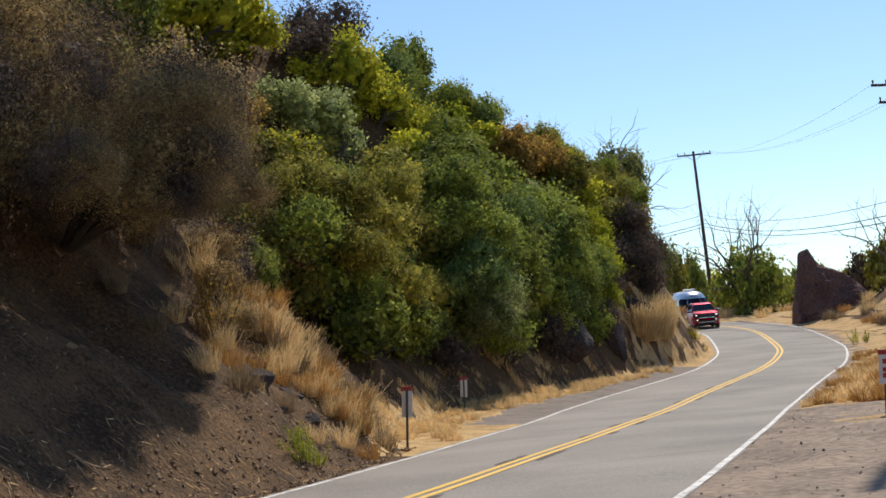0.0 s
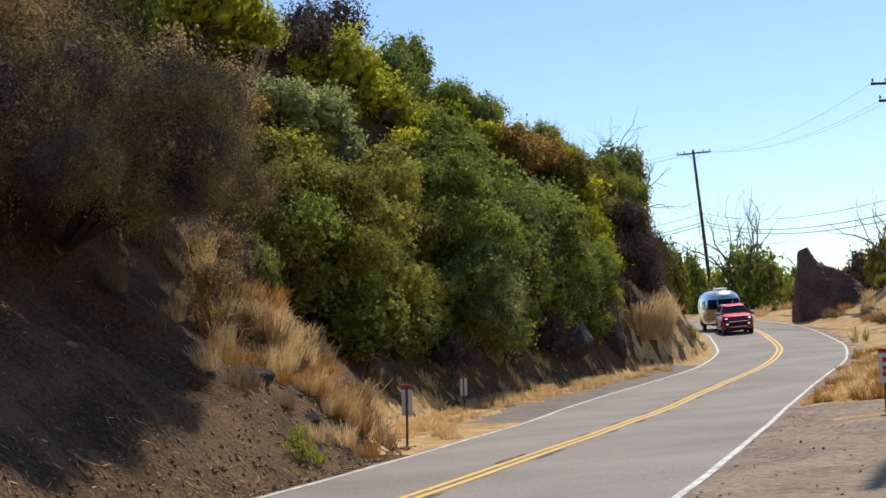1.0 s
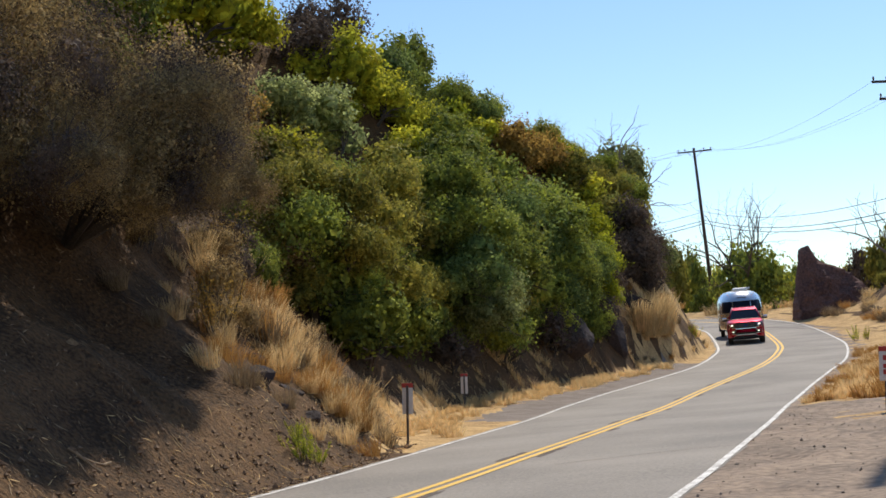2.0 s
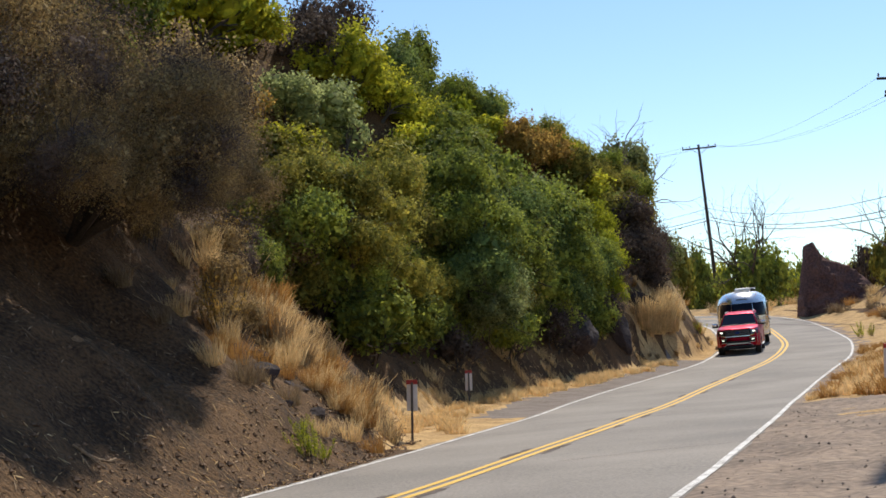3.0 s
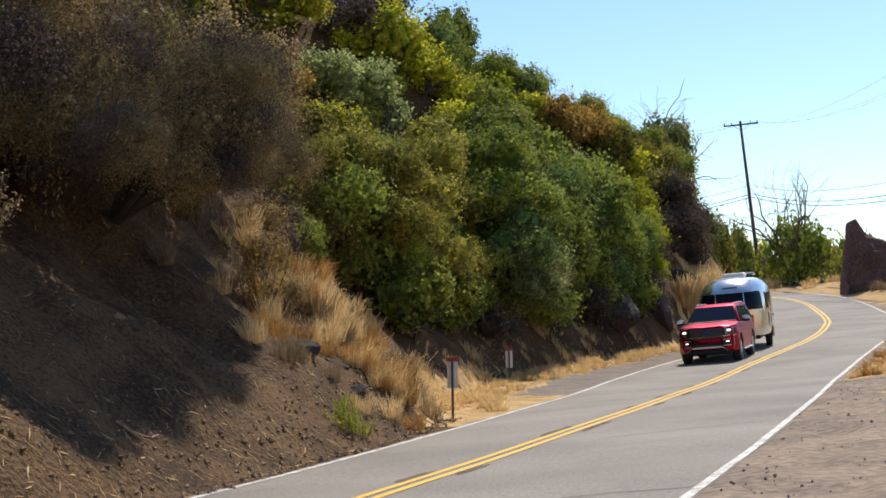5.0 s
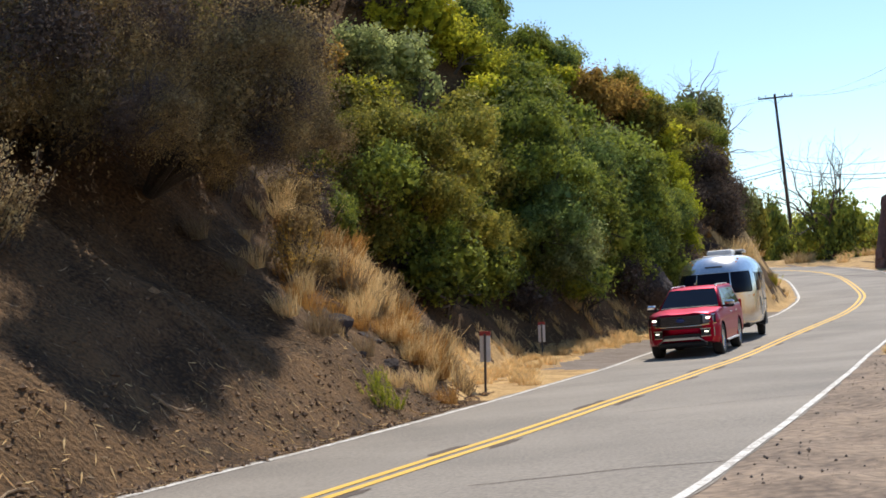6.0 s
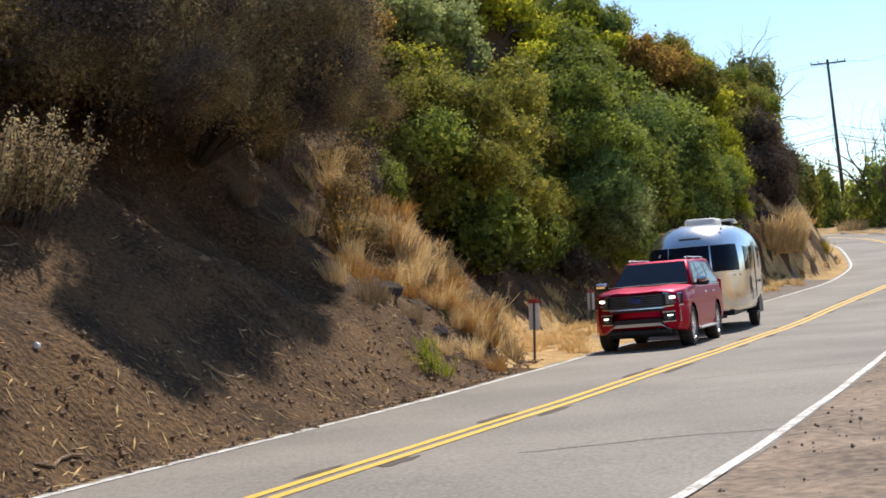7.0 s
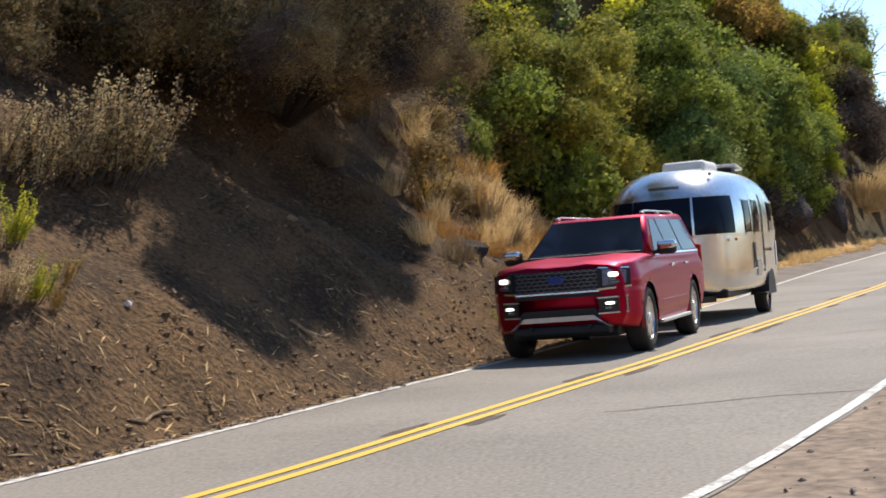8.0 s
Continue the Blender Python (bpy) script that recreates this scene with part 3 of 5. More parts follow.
def build_trailer():
    tr = tagged(new("travel_trailer"), "polished aluminium travel trailer with rounded ends and dark windows", "trailer")
    bm = bmesh.new()
    zs = [0.50, 0.56, 0.64, 0.75, 0.9, 1.1, 1.3, 1.5, 1.7, 1.85, 2.0, 2.12, 2.22, 2.32, 2.40, 2.47, 2.52, 2.56, 2.585, 2.602, 2.612]
    rings = [[bm.verts.new(shell_point(2 * math.pi * k / 96, z)) for k in range(96)] for z in zs]
    for p, q in zip(rings[:-1], rings[1:]):
        for k in range(96):
            bm.faces.new((p[k], p[(k + 1) % 96], q[(k + 1) % 96], q[k]))
    bm.faces.new(rings[0][::-1])
    bm.faces.new(rings[-1])
    shell = part("shell", bm, ALU, tr, smooth=True)
    # front wrap windows
    for a0, a1 in ((-0.175, 0.175), (0.19, 0.47), (-0.47, -0.19)):
        part("front_window", shell_patch(a0, a1, 1.47, 2.10, 0.012, 0.02), GLASS_DARK, tr, "dark curved front window", smooth=True)
    part("window_rail", shell_patch(-0.5, 0.5, 2.105, 2.135, 0.02, 0.03, 16, 1), ALU, tr)
    part("window_rail", shell_patch(-0.5, 0.5, 1.43, 1.46, 0.02, 0.03, 16, 1), ALU, tr)
    # name strip on the brow, as a plain bar
    part("name_bar", shell_patch(-0.09, 0.11, 2.28, 2.315, 0.006, 0.01, 6, 1), BLACK, tr, "plain dark bar of lettering")
    for s in (1, -1):
        for x0, x1, z0, z1 in ((1.75, 1.3, 1.47, 2.02), (1.1, 0.6, 1.47, 2.02), (-0.55, -1.35, 1.50, 2.0), (-1.6, -2.0, 1.50, 2.0)):
            a, b = side_angle(x0) * s, side_angle(x1) * s
            w = part("side_window", shell_patch(a, b, z0, z1, 0.012, 0.02, 4, 4), GLASS_DARK, tr, smooth=True)
            part("window_frame", shell_patch(a, b, z0 - 0.035, z0, 0.022, 0.03, 4, 1), ALU, w)
            part("window_frame", shell_patch(a, b, z1, z1 + 0.035, 0.022, 0.03, 4, 1), ALU, w)
        for z in (1.42, 0.82):
            part("belt_seam", shell_patch(0.42 * s, (math.pi - 0.42) * s, z, z + 0.03, 0.01, 0.02, 30, 1), ALU, tr)
        for x in (1.15, 0.1, -1.45):
            a = side_angle(x) * s
            part("panel_seam", shell_patch(a, a + 0.012, 0.6, 2.3, 0.006, 0.01, 1, 14), ALU, tr)
        part("wheel_arch", lathe_arch(-0.45, s), BLACK, tr)
        part("marker_light", box(2.32, s * 1.13, 1.36, 0.06, 0.05, 0.05, 0.015), AMBER, tr)
        part("marker_light", box(2.05, s * 0.72, 2.50, 0.07, 0.05, 0.05, 0.015), AMBER, tr)
        part("hatch", shell_patch(side_angle(1.0) * s, side_angle(0.6) * s, 0.70, 0.98, 0.012, 0.02, 3, 3), SATIN, tr)
        part("hatch", shell_patch(side_angle(-1.3) * s, side_angle(-1.75) * s, 0.85, 1.30, 0.012, 0.02, 3, 3), CREAM, tr)
        part("vent", shell_patch(side_angle(1.25) * s, side_angle(1.12) * s, 0.85, 1.28, 0.02, 0.02, 2, 3), BLACK, tr)
        part("tail_light", box(-2.55, s * 0.98, 1.0, 0.06, 0.10, 0.2, 0.02), TAIL, tr)
    a = side_angle(0.22)
    door = part("door", shell_patch(a, side_angle(-0.35), 0.75, 2.15, 0.016, 0.02, 4, 8), ALU, tr, smooth=True)
    part("door_handle", box(-0.2, 1.30, 1.15, 0.10, 0.05, 0.06, 0.015), BLACK, door)
    # underframe, tongue and jack
    part("underframe", box(-0.1, 0, 0.46, 5.2, 1.9, 0.14, 0.03), BLACK, tr)
    part("bumper", box(-2.72, 0, 0.52, 0.12, 1.3, 0.14, 0.03), ALU, tr)
    for s in (1, -1):
        part("tongue_beam", slab([(2.5, s * 0.75, 0.44), (2.5, s * 0.65, 0.44), (4.1, s * 0.03, 0.44), (4.1, s * 0.10, 0.44)], 0.10), BLACK, tr)
    part("jack", box(3.9, 0, 0.62, 0.08, 0.08, 0.7, 0.02), BLACK, tr)
    tank = part("gas_bottle", lathe([(0.52, 0.10), (0.56, 0.15), (0.95, 0.15), (1.02, 0.08), (1.06, 0.04)], 20, "z"), CREAM, tr)
    tank.location = (3.4, 0.17, 0)
    tank2 = part("gas_bottle", lathe([(0.52, 0.10), (0.56, 0.15), (0.95, 0.15), (1.02, 0.08), (1.06, 0.04)], 20, "z"), CREAM, tr)
    tank2.location = (3.4, -0.17, 0)
    part("step", box(0.0, 1.15, 0.36, 0.55, 0.22, 0.04, 0.01), BLACK, tr)
    # roof: air conditioner, vent with lid, aerial
    part("air_conditioner", box(0.45, 0.08, 2.715, 1.25, 0.78, 0.20, 0.08, 4), CREAM, tr, "white roof air conditioner")
    part("air_conditioner_base", box(0.55, 0, 2.62, 1.3, 0.86, 0.07, 0.03), CREAM, tr)
    lid = part("roof_vent", box(-0.95, 0.42, 2.62, 0.42, 0.42, 0.16, 0.03), BLACK, tr)
    part("vent_lid", box(-1.0, 0.42, 2.74, 0.66, 0.62, 0.05, 0.02, 2, (0, -6, 0)), CREAM, lid, "raised white vent lid")
    part("roof_vent", box(1.55, 0.1, 2.57, 0.45, 0.42, 0.10, 0.04), CREAM, tr)
    for s in (1, -1):
        WHEELS.append((wheel(tr, -0.45, s * 1.06, 0.36, 0.22, 6, s), 0.36))
    return tr


def lathe_arch(cx, s):
    """The dark half-round of a wheel well, flush with the trailer's side."""
    bm = bmesh.new()
    arc = [(cx + 0.46 * math.cos(t), 0.36 + 0.44 * math.sin(t)) for t in np.linspace(-0.05, math.pi + 0.05, 18)]
    a, b = ([bm.verts.new((x, s * y, z)) for x, z in arc] for y in (1.256, 0.92))
    bm.faces.new(a)
    bm.faces.new(b[::-1])
    for k in range(len(arc)):
        bm.faces.new((a[k], b[k], b[(k + 1) % len(arc)], a[(k + 1) % len(arc)]))
    return bm


WHEELS = []
suv = build_suv()
trailer = build_trailer()

# ---- plants ----
BARK = mat("grey-brown bark", (0.11, 0.085, 0.065), (0.05, 0.04, 0.032), rough=0.95, scale=3, fine=25, bump=0.8, depth=0.03, stretch=(1, 1, 0.3))
DEAD_BARK = mat("bleached dead wood", (0.24, 0.20, 0.17), (0.12, 0.10, 0.085), rough=0.95, scale=3, fine=25, bump=0.6, depth=0.02)
LEAVES = {
    "green": leaf_mat("dark oak leaves", (0.37, 0.40, 0.06), (0.115, 0.15, 0.04), 0.34),
    "yellow": leaf_mat("yellow-green leaves", (0.66, 0.60, 0.05), (0.25, 0.28, 0.03)),
    "olive": leaf_mat("olive leaves", (0.40, 0.34, 0.06), (0.16, 0.165, 0.035), 0.36),
    "sage": leaf_mat("grey-green leaves", (0.42, 0.44, 0.17), (0.16, 0.19, 0.07)),
    "rust": leaf_mat("rust-brown leaves", (0.54, 0.34, 0.085), (0.28, 0.18, 0.045)),
    "brown": leaf_mat("dry brown twigs and leaves", (0.46, 0.33, 0.14), (0.20, 0.14, 0.072), 0.35),
    # dusky brown, kept dark so that shaded scrub gets its shade from the colour
    "shade": leaf_mat("dusky dry leaves, darkened for shade", (0.16, 0.115, 0.085), (0.085, 0.065, 0.055), 0.3),
    "deep": leaf_mat("deep green oak leaves", (0.24, 0.30, 0.075), (0.085, 0.125, 0.042), 0.34),
    "bright": leaf_mat("fresh yellow-green leaves", (0.50, 0.50, 0.03), (0.24, 0.28, 0.03)),
}


def quads_mesh(name, centres, normals, sizes, material, seed, slim=0.6):
    """Many small leaves as one mesh: a bent kite each."""
    rng = np.random.RandomState(seed)
    n = len(centres)
    r = rng.normal(size=(n, 3))
    u = np.cross(normals, r)
    u /= np.linalg.norm(u, axis=1)[:, None] + 1e-9
    v = np.cross(normals, u)
    v /= np.linalg.norm(v, axis=1)[:, None] + 1e-9
    s = sizes[:, None]
    p = np.stack([centres - u * s, centres + v * s * slim, centres + u * s + normals * s * 0.25, centres - v * s * slim], 1).reshape(-1, 3)
    me = bpy.data.meshes.new(name)
    me.vertices.add(4 * n)
    me.vertices.foreach_set("co", p.ravel())
    me.loops.add(4 * n)
    me.loops.foreach_set("vertex_index", np.arange(4 * n, dtype=np.int32))
    me.polygons.add(n)
    me.polygons.foreach_set("loop_start", np.arange(0, 4 * n, 4, dtype=np.int32))
    me.materials.append(material)
    me.update(calc_edges=True)
    return me


def crown_mesh(name, material, seed, leaves=5200, leaf=0.05, lobes=11, flat=0.85, twiggy=0.0):
    """A crown about one metre in radius: lobes of leaf clumps with gaps between them and a thick dark heart."""
    rng = np.random.RandomState(seed)
    lc = rng.normal(size=(lobes, 3))
    lc /= np.linalg.norm(lc, axis=1)[:, None]
    lc *= (0.50 + 0.22 * rng.rand(lobes))[:, None]
    lc[:, 2] = np.where(lc[:, 2] < -0.25, -lc[:, 2] * 0.5, lc[:, 2]) * flat
    lr = 0.30 + 0.20 * rng.rand(lobes)
    clumps = 150
    which = rng.randint(0, lobes, clumps)
    d = rng.normal(size=(clumps, 3))
    d /= np.linalg.norm(d, axis=1)[:, None]
    cc = lc[which] + d * (lr[which] * (0.75 + 0.35 * rng.rand(clumps)))[:, None]
    cr = 0.07 + 0.09 * rng.rand(clumps)
    k = rng.randint(0, clumps, leaves)
    off = rng.normal(size=(leaves, 3)) * cr[k][:, None] * (0.8 + twiggy)
    c = cc[k] + off
    n = d[k] * 0.7 + rng.normal(size=(leaves, 3)) * 0.7 + np.array([0, 0, 0.35])
    n /= np.linalg.norm(n, axis=1)[:, None]
    s = leaf * (0.55 + 0.8 * rng.rand(leaves))
    hn = 420
    hd = rng.normal(size=(hn, 3))
    hd /= np.linalg.norm(hd, axis=1)[:, None]
    hw = rng.randint(0, lobes, hn)
    hc = lc[hw] + hd * (lr[hw] * 0.72)[:, None]
    c, n = np.vstack([c, hc]), np.vstack([n, hd])
    s = np.r_[s, leaf * 2.6 * (0.7 + 0.6 * rng.rand(hn))]
    return quads_mesh(name, c, n, s, material, seed + 1)


def tube(bm, a, b, r0, r1, seg=5):
    a, b = Vector(a), Vector(b)
    d = (b - a).normalized()
    u = d.orthogonal().normalized()
    v = d.cross(u)
    p, q = [], []
    for k in range(seg):
        t = 2 * math.pi * k / seg
        w = u * math.cos(t) + v * math.sin(t)
        p.append(bm.verts.new(a + w * r0)), q.append(bm.verts.new(b + w * r1))
    for k in range(seg):
        bm.faces.new((p[k], p[(k + 1) % seg], q[(k + 1) % seg], q[k]))
    bm.faces.new(p[::-1])
    bm.faces.new(q)


def limbs(bm, start, way, length, radius, depth, rng, bend=0.5, lift=0.15, split=3):
    """Tapering branches that fork depth times, each in three bent lengths."""
    p, d = Vector(start), Vector(way).normalized()
    r = radius
    for k in range(3):
        q = p + d * (length / 3)
        tube(bm, p, q, r, r * 0.82, 5 if radius > 0.03 else 3)
        p, r = q, r * 0.82
        d = (d + Vector(rng.normal(size=3)) * bend * 0.35 + Vector((0, 0, lift * 0.3))).normalized()
        if depth and k >= 1:
            for _ in range(split - 1):
                e = (d + Vector(rng.normal(size=3)) * bend).normalized()
                limbs(bm, p, e, length * (0.55 + 0.25 * rng.rand()), r * 0.62, depth - 1, rng, bend, lift, split)
    if depth:
        limbs(bm, p, d, length * 0.65, r * 0.8, depth - 1, rng, bend, lift, split)


def bush_base(kind, seed, label, leaves=4300, leaf=0.052, flat=0.85, twiggy=0.0, category="bush"):
    """One bush of a metre's radius, its middle 0.75 above its foot; parked under the hill, to be copied."""
    b = tagged(new("bush"), label, category, "hillside bushes")
    bm = bmesh.new()
    rng = np.random.RandomState(seed)
    for k in range(4):
        a = rng.rand() * 6.3
        limbs(bm, (0, 0, -0.25), (math.cos(a) * 0.7, math.sin(a) * 0.7, 1), 0.75, 0.055, 1, rng, 0.7, 0.1)
    part("trunk", bm, BARK, b)
    cr = new("crown", crown_mesh("crown", LEAVES[kind], seed, leaves, leaf, flat=flat, twiggy=twiggy))
    cr.parent = b
    cr.location = (0, 0, 0.62)
    return b


BUSH_LABELS = {
    "green": "dense dark green scrub oak on the hillside", "yellow": "yellow-green leafy shrub on the hillside",
    "olive": "olive-coloured dusty shrub on the hillside", "sage": "pale grey-green shrub on the hillside",
    "rust": "rust-brown dried shrub on the hillside", "brown": "brown half-dry twiggy bush on the steep bank",
    "shade": "dusky bare-looking bush in the scrub, leaves darkened for shade", "bright": "fresh yellow-green leafy shrub on the hillside",
}
BASES = {}
for _i, _k in enumerate(("green", "yellow", "olive", "sage", "rust", "brown", "shade", "bright")):
    BASES[_k] = [bush_base(_k, 100 + 10 * _i + j, BUSH_LABELS[_k], leaf=0.034 if _k in ("brown", "shade") else 0.048,
                           twiggy=0.5 if _k in ("brown", "shade") else 0.1) for j in range(2)]
    BASES[_k + " fill"] = [bush_base(_k, 200 + 10 * _i + j, BUSH_LABELS[_k], leaves=1800, leaf=0.055 if _k in ("brown", "shade") else 0.075,
                                     twiggy=0.3) for j in range(2)]
USED = set()


def plant(kind, x, y, r, tall=1.0, sink=0.1, rng=random):
    """Stand a bush of that kind and radius on the ground."""
    base = BASES[kind][rng.randrange(2)]
    z = ground_z(x, y) - sink * r
    m = Matrix.Translation((x, y, z)) @ Euler((rng.uniform(-0.15, 0.15), rng.uniform(-0.15, 0.15), rng.uniform(0, 6.28))).to_matrix().to_4x4()
    if base not in USED:
        USED.add(base)
        ob = base
        ob.matrix_basis = m
    else:
        ob = copy_thing(base, m)
    ob.scale = (r * rng.uniform(0.92, 1.1), r * rng.uniform(0.92, 1.1), r * tall)
    return ob


# larger bushes, by kind: x, y, radius
for kind, spots in (
    ("brown", ((-6.7, 46.5, 1.45), (-5.5, 25.0, 0.99), (-3.8, 38.4, 0.74), (-6.7, 22.4, 1.08), (-7.3, 22.2, 0.99))),
    ("green", ((-9.6, 50.2, 1.67), (-8.6, 42.6, 0.92), (0.2, 68.4, 1.45), (2.2, 67.6, 1.17), (3.6, 68.1, 1.1), (1.9, 57.9, 1.45), (2.3, 55.8, 1.72), (2.7, 53.4, 1.54), (-1.5, 43.8, 1.43), (0.5, 47.7, 1.56), (-2.7, 40.2, 1.16), (5.7, 61.5, 1.66), (4.8, 57.3, 1.55), (7.1, 72.9, 0.99), (10.0, 73.0, 0.91), (-1.5, 39.9, 1.08), (1.8, 49.2, 1.23), (-0.1, 50.2, 1.35), (1.7, 61.5, 1.06), (-0.6, 43.2, 1.0), (4.3, 54.4, 1.26))),
    ("bright", ((7.9, 64.5, 0.75), (8.1, 63.0, 0.73), (-4.7, 42.1, 0.46), (-0.7, 47.7, 0.48), (7.6, 63.6, 0.54))),
    ("yellow", ((-7.9, 56.2, 2.08), (-6.0, 57.9, 1.34), (-2.4, 60.0, 1.73), (-1.1, 60.9, 1.29), (-2.2, 45.9, 1.33), (0.8, 61.8, 1.07), (-4.1, 49.3, 1.14), (7.5, 68.2, 1.11))),
    ("olive", ((-3.9, 48.6, 1.31), (-0.6, 55.0, 1.23), (7.3, 66.9, 1.16), (10.5, 72.9, 1.42), (10.9, 71.1, 1.24), (9.2, 67.5, 1.18), (-3.8, 40.6, 0.94), (9.7, 73.0, 1.13))),
    ("sage", ((-4.5, 54.3, 1.09), (-2.6, 55.6, 1.24), (12.0, 71.7, 0.89), (3.2, 56.7, 0.87))),
    ("rust", ((-5.8, 52.0, 0.85), (-5.3, 50.8, 0.59), (5.2, 66.1, 1.33), (6.4, 66.9, 1.03))),
    ("shade", ((9.7, 65.4, 1.14), (11.0, 70.6, 1.1), (-3.3, 64.3, 1.73), (-3.6, 59.7, 1.38), (-3.2, 42.0, 0.97))),
):
    for x, y, r in spots:
        plant(kind, x, y, r * (1.3 if kind == "bright" else 1.16 if y > 58 else 1.33 if y > 38 else 1.15), 1.08, 0.2 if y > 58 and x < 7 else 0.1)
rng_fill = random.Random(7)
# lower scrub that fills the slope between the larger bushes
count = 0
for _ in range(900):
    if count >= 88:
        break
    i = rng_fill.randrange(95, 215)
    cx, cy = CENTRE[i]
    if not 27 < cy < 78:
        continue
    w = rng_fill.uniform(0.3, 3.0) if count % 2 else rng_fill.uniform(2, 15)
    e = float(lerp(cy, LEFT_W)) + float(lerp(cy, FOOT)) + w
    x, y = cx - NORMAL[i, 0] * e, cy - NORMAL[i, 1] * e
    if (cy < 41 and w < 4.5) or w > 9.5 or w < 1.6 or (cy > 54 and w < 3.0):
        continue
    kind = rng_fill.choice(("green", "yellow", "green", "olive", "green", "bright") if y > 46 and w > 3 else ("green", "green", "shade", "olive") if y > 38 else ("brown", "brown", "shade", "olive"))
    plant(kind + " fill", x, y, rng_fill.uniform(0.7, 1.4), rng_fill.uniform(0.85, 1.1), 0.3, rng_fill)
    count += 1
# brown scrub above the bare bank
for _ in range(22):
    i = rng_fill.randrange(98, 120)
    cx, cy = CENTRE[i]
    w = rng_fill.uniform(6, 13)
    e = float(lerp(cy, LEFT_W)) + float(lerp(cy, FOOT)) + w
    plant(rng_fill.choice(("brown", "shade")), cx - NORMAL[i, 0] * e, cy - NORMAL[i, 1] * e, rng_fill.uniform(0.7, 1.5), 1.1, 0.15, rng_fill)
for _ in range(26):
    i = rng_fill.randrange(100, 114)
    cx, cy = CENTRE[i]
    e = float(lerp(cy, LEFT_W)) + float(lerp(cy, FOOT)) + rng_fill.uniform(5.0, 8.0)
    plant("brown", cx - NORMAL[i, 0] * e, cy - NORMAL[i, 1] * e, rng_fill.uniform(0.6, 1.15), 1.2, 0.05, rng_fill)
for cy, w, r in ((22.0, 5.0, 1.1), (24.0, 5.2, 1.1), (25.6, 5.0, 1.0), (20.0, 4.9, 0.9), (26.5, 5.2, 1.1), (19.3, 5.0, 1.0)):
    i = int(np.argmin(np.abs(CENTRE[:, 1] - cy)))
    e = float(lerp(cy, LEFT_W)) + float(lerp(cy, FOOT)) + w
    plant("brown", CENTRE[i, 0] - NORMAL[i, 0] * e, CENTRE[i, 1] - NORMAL[i, 1] * e, r, 1.2, 0.1, rng_fill)
# dusky undergrowth at the back of the shaded pocket
for cy, w, r in ((37, 3.2, 0.9), (39.5, 3.0, 1.0), (41.5, 2.4, 1.0), (44, 2.0, 1.1), (47, 1.8, 1.0), (50, 1.8, 1.1), (53, 1.6, 1.0)):
    i = int(np.argmin(np.abs(CENTRE[:, 1] - cy)))
    e = float(lerp(cy, LEFT_W)) + float(lerp(cy, FOOT)) + w
    plant("green", CENTRE[i, 0] - NORMAL[i, 0] * e, CENTRE[i, 1] - NORMAL[i, 1] * e, r, 1.15, 0.3, rng_fill)
for x, y, r in ((-8.0, 18.9, 0.75), (-8.2, 20.1, 0.9), (-7.6, 20.4, 0.8), (-7.0, 20.4, 0.65), (-7.3, 22.0, 0.9), (-7.5, 17.6, 0.5), (-8.8, 19.4, 1.0), (-7.9, 17.9, 0.6)):
    plant("brown", x, y, r, 1.15, 0.1, rng_fill)
# low hedge under the half-dead oak
for x, y, r, kind in ((27.0, 130.5, 1.1, "olive"), (28.3, 131.5, 1.2, "green"), (29.6, 131.0, 1.1, "olive"), (30.9, 132.0, 1.2, "green"), (32.2, 131.5, 1.1, "sage"), (33.5, 132.5, 1.2, "olive"), (25.8, 131.0, 1.1, "green"), (34.8, 132.5, 1.1, "green")):
    plant(kind + " fill", x, y, r, 1.5, 0.15, rng_fill)
# tall brown brush that leans out over the bank and shades it
def brush_tree(root, crowns, seed, kinds, label, leaves=7500, leaf=0.023, lobes=14, twiggy=1.0, stem=0.09, name="bush", group="hillside bushes"):
    """A many-stemmed bush or low tree: stems from one root to each crown (x, y, z, radius)."""
    t = tagged(new(name), label, name, group)
    rng = np.random.RandomState(seed)
    bm = bmesh.new()
    a = Vector((*root, ground_z(*root) - 0.2))
    for x, y, z, r in crowns:
        c = Vector((x, y, z))
        m = a.lerp(c, 0.5) + Vector((0, 0, 0.3))
        tube(bm, a, m, stem, stem * 0.66, 6)
        tube(bm, m, c, stem * 0.66, 0.03, 6)
        for _ in range(5):
            limbs(bm, m.lerp(c, 0.4 + 0.5 * rng.rand()), rng.normal(size=3) + np.array([0, 0, 0.4]), r * 0.9, 0.022, 2, rng, 0.6, 0.15, 2)
    part("trunk", bm, BARK, t)
    for k, (x, y, z, r) in enumerate(crowns):
        cr = new("crown", crown_mesh("crown", LEAVES[kinds[k % len(kinds)]], seed + k, leaves, leaf, lobes, 0.9, twiggy))
        cr.parent = t
        cr.location, cr.scale, cr.rotation_euler = (x, y, z), (r * 1.12, r * 1.12, r * 1.15), (0, 0, k * 1.7)
    return t


